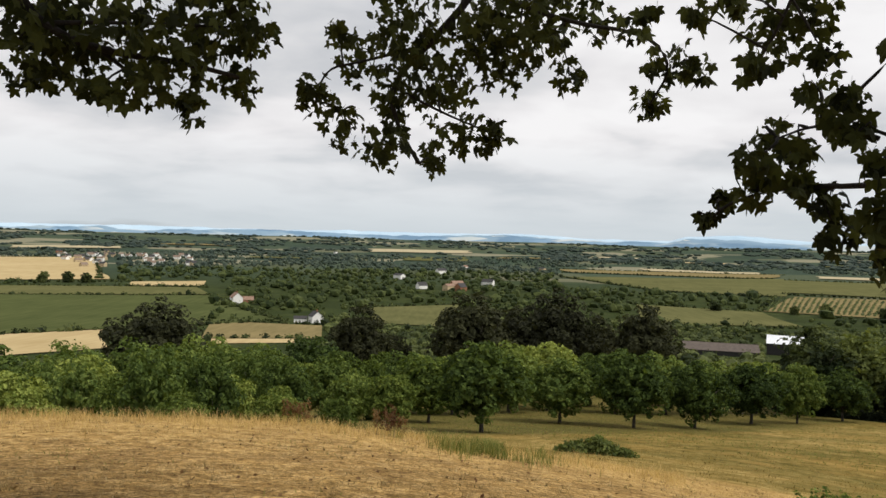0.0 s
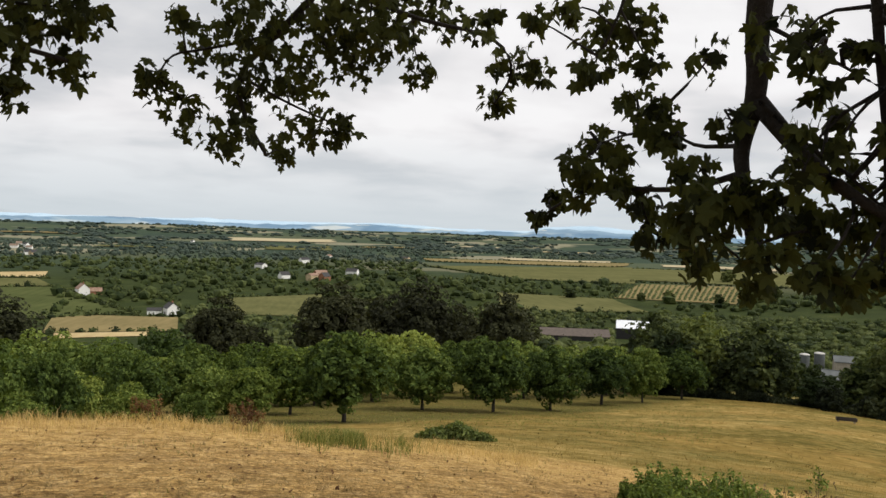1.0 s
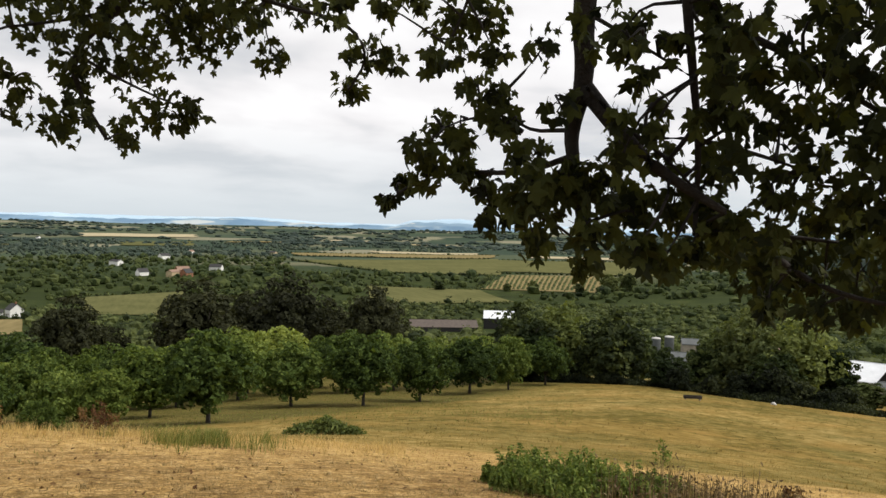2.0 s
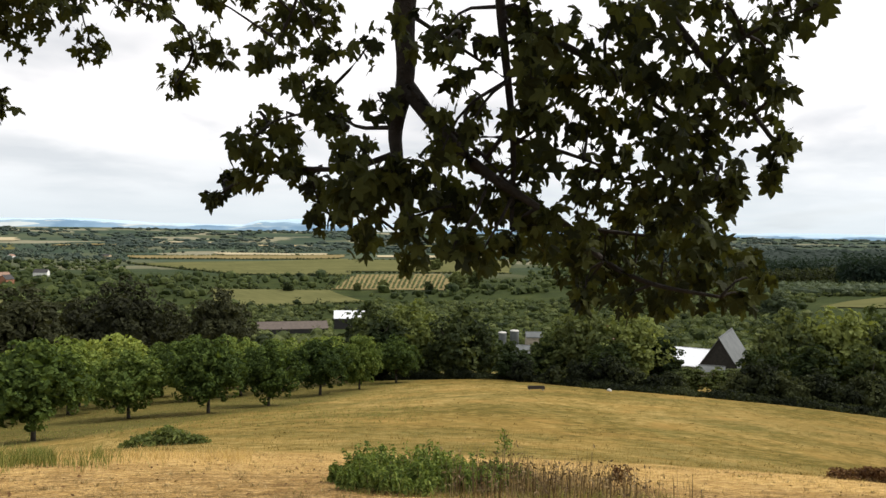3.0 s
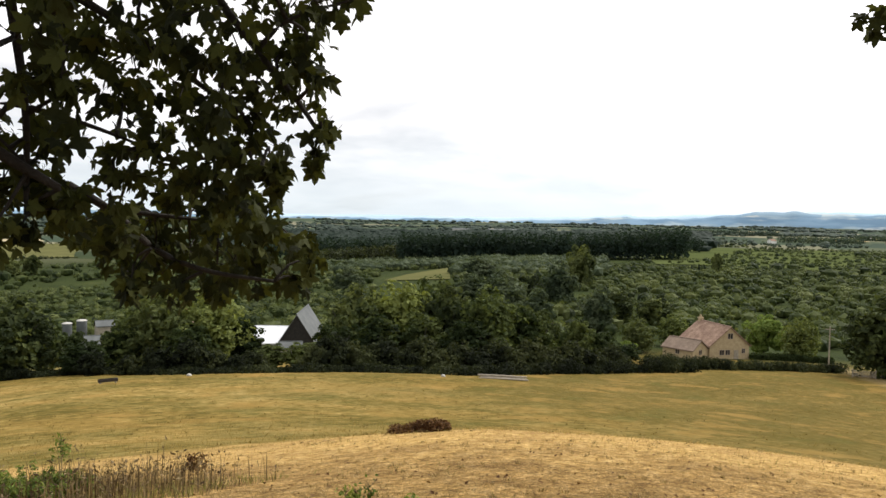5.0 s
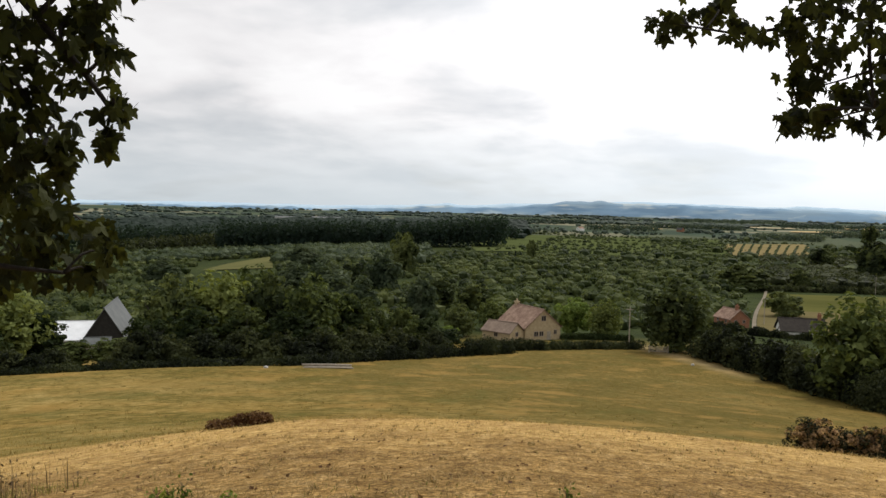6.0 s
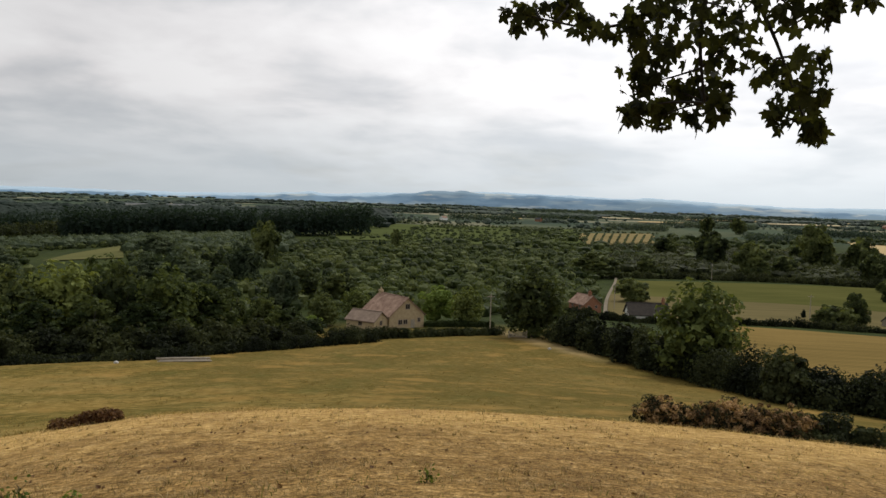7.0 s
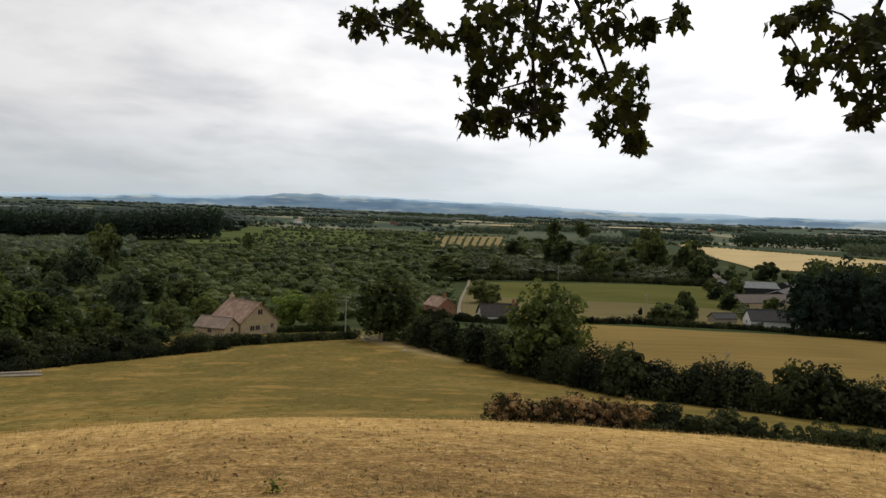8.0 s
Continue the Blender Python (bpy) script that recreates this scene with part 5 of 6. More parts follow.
for b, r, s in ((35.6, 262, .84), (36.5, 264, .9)):
    ob = tagged(new("storage_tank"), "pale round storage tank with a domed lid", "tank", "farm tanks")
    bm = bmesh.new()
    bmesh.ops.create_cone(bm, cap_ends=True, segments=28, radius1=1.7, radius2=1.7, depth=8.4)
    bmesh.ops.translate(bm, verts=bm.verts, vec=(0, 0, 3.4))
    part("shell", bm_mesh("shell", bm, GREYSHEET), ob)
    bm = bmesh.new()
    bmesh.ops.create_uvsphere(bm, u_segments=28, v_segments=8, radius=1.8)
    bmesh.ops.delete(bm, geom=[v for v in bm.verts if v.co.z < -.01], context="VERTS")
    bmesh.ops.scale(bm, verts=bm.verts, vec=(1, 1, .3))
    bmesh.ops.translate(bm, verts=bm.verts, vec=(0, 0, 7.6))
    part("lid", bm_mesh("lid", bm, CONCRETE, True), ob)
    ob.matrix_world = Matrix.Translation(at(b, r)) @ Matrix.Scale(s, 4)
house("hidden_house", 43.0, 175, 30, 8, 7, 6.2, 9.2, BRICK, CLAY, "brick house half hidden behind trees", "house", 0, windows=[("f", 0, 4.4, 1, 1.2), ("l", 0, 4.4, 1, 1.2)], chimneys=[(2, 0, 10.6)])
house("hidden_cottage", 58.4, 172, 20, 8, 7, 6.4, 9.6, BRICK, CLAY, "brick cottage showing between tree tops", "house", 0, windows=[("f", 0, 5, 1, 1.2)], chimneys=[(2, 0, 10.8)])
house("white_house", -9.3, 545, -62, 9, 8, 4.6, 8.0, RENDER, SLATE, "white gabled house with a grey roof", "house", 0, windows=[("l", -1.6, 1.2, 1.1, 1.2), ("l", 1.6, 1.2, 1.1, 1.2), ("f", 2, 1.2, 1.1, 1.2)], chimneys=[(2.6, 0, 9.3)])
house("white_annexe", -10.4, 548, 8, 9, 5, 2.6, 4.2, RENDER, SLATE, "low white annexe beside the house", "house", .2)
house("red_house", -15.0, 712, -62, 12, 9, 5.2, 9.4, RENDER, CLAY, "white house with a steep red roof", "house", 0, windows=[("l", 0, 1.4, 1.1, 1.2), ("f", 3, 1.4, 1.1, 1.2), ("f", -2, 1.4, 1.1, 1.2)], chimneys=[(3, 0, 10.8)])
house("red_annexe", -14.2, 716, 20, 10, 7, 2.8, 5.6, BRICK, CLAY, "low brick annexe with a red roof", "house")
house("white_gable_house", 118.9, 265, -95, 15, 6.5, 2.2, 5.2, RENDER, SLATE, "white gabled cottage under a long dark slate roof", "house", 0, windows=[("l", 0, .9, .9, 1.0), ("f", -4, .8, .9, .9)])
house("garden_shed", 115.8, 262, -80, 8, 4, 1.8, 3.2, OLDWOOD, SLATE, "low dark shed beside the fence", "shed")
for b, r, hd, ln, dp, ev, rg, wl, rf in ((118.3, 350, -75, 30, 10, 2.6, 5.4, STONE, BROWNROOF), (119.6, 395, -40, 26, 14, 3.2, 5.8, TIMBER, SLATE), (117.6, 440, -95, 24, 13, 3.2, 6.0, TIMBER, GREYSHEET),
                                         (115.6, 455, -30, 20, 9, 2.6, 4.6, TIMBER, SLATE), (114.6, 505, -60, 18, 9, 2.8, 4.8, STONE, BROWNROOF), (120.6, 460, -70, 26, 14, 3.6, 6.4, TIMBER, SLATE)):
    house("farm_building", b, r, hd, ln, dp, ev, rg, wl, rf, "long low farm building with a pitched roof", "barn", .1)
g = random.Random(5)
for i in range(44):
    b, r = g.uniform(-27.5, -17.8), g.uniform(1330, 1880)
    house("village_house", b, r, g.uniform(-60, 60), g.uniform(9, 15), g.uniform(7, 9), g.uniform(3.5, 5.2), g.uniform(7, 8.8), g.choice([RENDER, RENDER, RENDER, STONE]), g.choice([LICHEN, SLATE, LICHEN]),
          "village house among trees in the vale", "house", .6, windows=[("f", -2, 1.2, 1.2, 1.2), ("f", 2, 1.2, 1.2, 1.2)])
for i in range(18):
    b, r = g.choice([(g.uniform(-12, 8), g.uniform(1150, 1700)), (g.uniform(-38, 2), g.uniform(2000, 2900)), (g.uniform(-4, 7), g.uniform(900, 1150)), (g.uniform(84, 126), g.uniform(1500, 2600))])
    house("country_house", b, r, g.uniform(-60, 60), g.uniform(10, 18), g.uniform(7, 10), g.uniform(3.5, 5.2), g.uniform(7, 9), g.choice([RENDER, STONE, BRICK]), g.choice([CLAY, SLATE, SLATE]),
          "scattered country house far off in the vale", "house", .8)
for b, r, w in ((63, 2400, 60), (66, 2450, 90), (72.5, 2300, 40)):
    house("far_warehouse", b, r, -b, w, 40, 6, 8, CONCRETE, GREYSHEET, "far pale warehouse on the plain", "warehouse", 1)

# ---- small things in the field ----
def timbers(bearing, r, length, heading):
    ob = tagged(new("timber_stack"), "stack of long weathered pale logs on the grass", "timber")
    g = random.Random(2)
    for i in range(5):
        l = length * g.uniform(.45, .95)
        o = g.uniform(-.5, .5) * (length - l)
        thick = g.uniform(.11, .18)
        y, z = ((-.45 + i * .28, thick) if i < 4 else (-.1, .42))
        v, f = tube([(o - l / 2, y, z), (o, y + .04, z + .02), (o + l / 2, y + g.uniform(-.12, .12), z)], [thick, thick * .92, thick * .75], 10)
        part("log", mesh_of("log", v, f, OLDWOOD, True), ob)
    ob.matrix_world = Matrix.Translation(at(bearing, r, .02)) @ pose(0, 0, 0, 0, 0, heading)


timbers(66.4, 101, 7.0, -70)


def trough(bearing, r, heading):
    ob = tagged(new("feed_trough"), "low rusty feed trough on four short legs", "trough")
    bm = bmesh.new()
    for a in ((-1, -.3, .2, 1, -.24, .5), (-1, .24, .2, 1, .3, .5), (-1, -.24, .2, 1, .24, .25), (-1, -.24, .25, -.94, .24, .5), (.94, -.24, .25, 1, .24, .5)):
        box(bm, *a)
    part("tub", bm_mesh("tub", bm, THATCH), ob)
    for x in (-.8, .8):
        for y in (-.2, .2):
            bm = bmesh.new()
            box(bm, x - .05, y - .05, -.1, x + .05, y + .05, .2)
            part("leg", bm_mesh("leg", bm, OLDWOOD), ob)
    ob.matrix_world = Matrix.Translation(at(bearing, r)) @ pose(0, 0, 0, 0, 0, heading)


trough(38.3, 92, -25)


def wood_pole(bearing, r, height, arms=True):
    ob = tagged(new("power_pole"), "thin wooden power pole with a crossarm", "pole", "power poles")
    v, f = tube([(0, 0, -.3), (0, 0, height)], [.14, .09], 8)
    part("post", mesh_of("post", v, f, OLDWOOD), ob)
    if arms:
        bm = bmesh.new()
        box(bm, -.8, -.06, height - .6, .8, .06, height - .48)
        part("crossarm", bm_mesh("crossarm", bm, OLDWOOD), ob)
    ob.matrix_world = Matrix.Translation(at(bearing, r)) @ pose(0, 0, 0, 0, 0, -bearing)


for b, r, h in ((88.6, 165, 7.5), (97.6, 262, 9), (110.6, 262, 8), (104.2, 440, 9)):
    wood_pole(b, r, h)


def gate(bearing, r, heading):
    ob = tagged(new("field_gate"), "grey wooden field gate between posts", "gate")
    for x in (-1.7, 1.7):
        bm = bmesh.new()
        box(bm, x - .09, -.09, -.2, x + .09, .09, 1.4)
        part("post", bm_mesh("post", bm, OLDWOOD), ob)
    for i in range(5):
        bm = bmesh.new()
        box(bm, -1.6, -.03, .2 + i * .22, 1.6, .03, .31 + i * .22)
        part("bar", bm_mesh("bar", bm, OLDWOOD), ob)
    ob.matrix_world = Matrix.Translation(at(bearing, r)) @ pose(0, 0, 0, 0, 0, heading)


gate(90.7, 147, -85)


def bare_tree(bearing, r, height):
    g = random.Random(4)
    got = [tube([(0, 0, -.2), (.05, 0, height * .45), (0, .1, height)], [.12, .08, .015], 6)]
    for i in range(16):
        z = height * g.uniform(.3, .9)
        a = g.uniform(0, 6.28)
        l = (height - z) * g.uniform(.35, .7)
        got.append(tube([(0, 0, z), (math.cos(a) * l * .5, math.sin(a) * l * .5, z + l * .45), (math.cos(a) * l * .8, math.sin(a) * l * .8, z + l)], [.035, .022, .008], 4))
    v, f = join(got)
    ob = tagged(new("bare_tree", mesh_of("bare_tree", v, f, OLDWOOD)), "small leafless dead tree at the field edge", "tree")
    ob.matrix_world = Matrix.Translation(at(bearing, r))


bare_tree(116.3, 92, 6.0)
# pale stones by the hedge
for b, r in ((43.6, 101), (62.0, 100), (93.1, 128)):
    bm = bmesh.new()
    bmesh.ops.create_icosphere(bm, subdivisions=2, radius=.28)
    for v in bm.verts:
        v.co *= 1 + .3 * noise.noise(v.co * 4)
    bmesh.ops.scale(bm, verts=bm.verts, vec=(1.3, 1, .8))
    ob = tagged(new("field_stone", bm_mesh("field_stone", bm, CONCRETE, True)), "pale rounded stone at the hedge foot", "stone", "field stones")
    ob.location = at(b, r, .1)


SPRAYS = {
    "left": [(-2.17, 3.93, 2.58, 0.30), (-2.01, 4.26, 2.61, 0.32), (-1.54, 3.87, 2.58, 0.28), (-1.46, 4.49, 2.71, 0.29), (-1.11, 4.26, 2.73, 0.18), (-1.40, 4.15, 2.26, 0.11), (-2.29, 4.26, 2.45, 0.14), (-1.74, 3.88, 2.29, 0.13), (-1.19, 4.47, 2.49, 0.14), (-1.72, 4.32, 2.44, 0.17), (-1.44, 3.97, 2.46, 0.19), (-2.16, 4.24, 2.79, 0.29), (-1.19, 4.10, 2.80, 0.26)],
    "middle": [(-0.86, 5.05, 2.52, 0.15), (-0.71, 5.35, 2.35, 0.18), (-0.38, 4.79, 2.17, 0.18), (-0.12, 5.46, 2.16, 0.14), (0.15, 5.09, 2.28, 0.17), (0.33, 4.95, 2.28, 0.11), (-0.61, 5.38, 2.81, 0.18), (-0.26, 4.74, 2.71, 0.27), (0.14, 5.16, 2.89, 0.33), (0.41, 5.19, 2.79, 0.22), (0.57, 4.67, 2.85, 0.21), (0.85, 5.36, 2.76, 0.13), (0.30, 4.80, 3.02, 0.30), (-0.27, 4.91, 3.03, 0.30), (0.97, 5.21, 3.08, 0.18), (1.11, 4.53, 2.89, 0.14), (1.36, 5.18, 2.55, 0.13), (1.40, 4.89, 2.75, 0.17), (1.49, 4.60, 2.65, 0.10), (-0.05, 5.47, 2.60, 0.25), (-0.67, 4.72, 2.83, 0.10), (-0.35, 5.16, 2.50, 0.17), (0.62, 5.14, 3.16, 0.28)],
    "upper": [(1.30, 4.03, 2.80, 0.08), (1.76, 4.10, 2.76, 0.22), (1.49, 3.71, 2.48, 0.11), (1.89, 4.07, 2.81, 0.17), (1.87, 3.80, 2.56, 0.08), (1.38, 3.82, 2.79, 0.09)],
    "near_a": [(1.11, 3.24, 1.72, 0.04), (1.21, 3.34, 1.79, 0.05), (1.18, 2.88, 1.92, 0.09), (1.40, 3.19, 2.03, 0.08), (1.36, 2.93, 1.87, 0.07), (1.37, 2.62, 2.10, 0.08), (1.51, 2.84, 2.04, 0.08), (1.38, 2.42, 1.88, 0.09), (1.44, 2.88, 1.78, 0.08), (1.46, 2.85, 1.65, 0.09), (1.41, 2.32, 1.70, 0.12), (1.56, 2.67, 1.55, 0.08), (1.51, 2.19, 1.62, 0.12), (1.54, 2.22, 1.76, 0.09), (1.74, 2.25, 1.67, 0.12), (1.56, 1.97, 1.54, 0.06), (1.89, 2.11, 1.73, 0.12), (1.81, 2.03, 1.55, 0.08), (1.42, 2.22, 2.01, 0.07), (1.52, 2.56, 2.30, 0.09), (1.43, 2.09, 2.25, 0.09)],
    "near_b": [(1.75, 2.21, 1.92, 0.06), (2.00, 2.16, 2.14, 0.08), (1.87, 1.91, 1.88, 0.10), (2.20, 2.07, 1.98, 0.10), (2.14, 1.90, 1.82, 0.13), (2.03, 1.84, 2.11, 0.13), (2.36, 1.96, 2.03, 0.16), (2.08, 1.68, 2.19, 0.16), (2.40, 1.71, 2.15, 0.16), (2.03, 2.03, 2.29, 0.13), (1.77, 1.92, 2.22, 0.09), (1.74, 2.35, 2.34, 0.11), (1.97, 1.97, 1.61, 0.10), (2.08, 1.95, 1.72, 0.10), (2.20, 2.12, 1.55, 0.09), (2.03, 1.73, 2.06, 0.12), (2.12, 2.08, 2.08, 0.10), (2.14, 1.83, 2.32, 0.14), (2.19, 1.65, 2.09, 0.12), (2.07, 2.18, 2.19, 0.07), (1.79, 1.91, 2.30, 0.08)],
    "near_c": [(2.45, 1.76, 1.93, 0.14), (2.59, 1.70, 2.32, 0.17), (2.40, 1.39, 2.28, 0.10), (2.68, 1.71, 2.04, 0.11), (2.60, 1.53, 1.90, 0.06), (2.51, 1.48, 2.06, 0.05), (2.67, 1.83, 1.83, 0.11), (2.32, 1.66, 1.75, 0.08), (2.60, 1.73, 1.71, 0.04), (2.67, 1.47, 2.37, 0.08), (2.23, 1.74, 1.81, 0.12), (2.43, 1.92, 2.42, 0.16), (2.34, 1.60, 2.35, 0.14), (2.43, 1.69, 2.05, 0.13), (2.64, 1.73, 2.18, 0.12), (2.24, 1.69, 1.93, 0.11), (2.65, 1.64, 2.23, 0.10), (2.45, 1.80, 1.68, 0.10), (2.26, 1.78, 1.70, 0.09), (2.43, 2.10, 1.67, 0.10), (2.41, 1.59, 1.75, 0.06), (2.64, 1.59, 1.81, 0.05)],
    "low": [(2.91, 2.75, 1.55, 0.16), (3.16, 2.76, 1.41, 0.24), (3.00, 2.27, 1.56, 0.17), (3.31, 2.65, 1.29, 0.15), (3.26, 2.31, 1.42, 0.15), (3.23, 2.18, 1.31, 0.10), (3.08, 2.94, 1.34, 0.14), (2.68, 2.61, 1.27, 0.05), (3.12, 2.68, 1.61, 0.15), (3.18, 2.61, 1.21, 0.07), (2.82, 2.48, 1.26, 0.08), (3.15, 2.88, 1.46, 0.17), (3.03, 2.43, 1.45, 0.17), (3.20, 2.36, 1.34, 0.13), (3.01, 2.95, 1.49, 0.11), (3.07, 2.19, 1.54, 0.11), (2.91, 2.97, 1.40, 0.11), (2.74, 2.90, 1.52, 0.10), (2.71, 2.66, 1.31, 0.08), (3.58, 2.43, 1.47, 0.11), (3.24, 2.08, 1.38, 0.07), (3.29, 2.41, 1.65, 0.12), (2.74, 3.09, 1.54, 0.10), (2.94, 2.35, 1.64, 0.11)],
    "near_d": [(1.62, 2.19, 1.84, 0.08), (1.83, 2.20, 1.86, 0.08), (1.51, 2.01, 1.94, 0.05), (1.87, 2.22, 1.69, 0.10), (1.47, 2.23, 1.77, 0.08), (1.32, 2.23, 1.76, 0.09), (1.64, 2.40, 1.50, 0.07), (1.67, 1.98, 1.51, 0.07), (1.92, 2.07, 1.85, 0.07), (1.95, 2.07, 1.63, 0.09), (1.71, 1.91, 1.95, 0.04), (1.83, 2.24, 2.05, 0.04), (1.81, 1.93, 1.99, 0.05), (1.32, 2.30, 1.67, 0.09), (1.70, 2.33, 1.73, 0.09)],
    "near_e": [(1.43, 1.86, 2.15, 0.06), (1.61, 2.04, 2.07, 0.08), (1.60, 1.96, 1.92, 0.05), (1.70, 2.01, 2.21, 0.06), (1.72, 1.78, 2.06, 0.08), (1.70, 1.67, 2.16, 0.05), (1.85, 1.90, 1.98, 0.06), (1.52, 2.01, 1.83, 0.08), (1.93, 1.87, 2.12, 0.05)],
    "near_f": [(1.07, 2.71, 1.89, 0.07), (1.23, 2.88, 2.00, 0.09), (1.28, 2.76, 1.95, 0.06), (1.19, 2.96, 1.80, 0.07), (1.35, 2.66, 2.07, 0.09), (1.38, 2.59, 1.99, 0.06), (1.32, 2.87, 1.82, 0.07), (1.30, 2.72, 2.17, 0.09)],
    "right": [(5.23, -0.89, 2.16, 0.08), (5.48, -1.11, 2.17, 0.10), (5.32, -1.28, 2.14, 0.07), (5.46, -1.49, 2.32, 0.08), (5.30, -0.96, 2.34, 0.10), (5.07, -1.69, 2.14, 0.07), (5.26, -1.99, 2.08, 0.08), (5.33, -1.17, 2.30, 0.10), (5.12, -0.17, 2.71, 0.10), (5.34, -0.32, 2.79, 0.13), (4.80, -0.59, 2.56, 0.10), (5.36, -0.48, 2.84, 0.11), (5.03, -0.91, 2.65, 0.21), (4.88, -1.05, 2.69, 0.27), (5.30, -1.45, 2.78, 0.28), (4.63, -1.57, 2.66, 0.18), (5.26, -0.92, 2.39, 0.13), (5.24, -1.02, 2.51, 0.16), (4.88, -0.89, 2.15, 0.07), (5.41, -1.31, 2.36, 0.17), (4.94, -1.30, 2.17, 0.10), (4.97, -1.38, 2.50, 0.16), (5.26, -1.71, 2.41, 0.13), (4.63, -1.68, 2.36, 0.12), (5.20, -1.81, 2.19, 0.13), (4.98, -1.85, 2.07, 0.08), (4.73, -1.76, 2.22, 0.11), (5.48, -1.12, 2.25, 0.06), (4.62, -1.76, 2.62, 0.09), (4.82, -2.03, 2.77, 0.08)],
    "far_right": [(4.39, -2.42, 2.65, 0.07), (4.49, -2.66, 2.75, 0.13), (4.09, -2.41, 2.36, 0.13), (4.48, -2.83, 2.58, 0.16), (4.14, -2.76, 2.56, 0.13), (4.10, -2.69, 2.32, 0.12), (4.49, -3.02, 2.22, 0.11), (3.89, -2.77, 2.40, 0.19), (4.17, -3.11, 2.24, 0.21)],
}
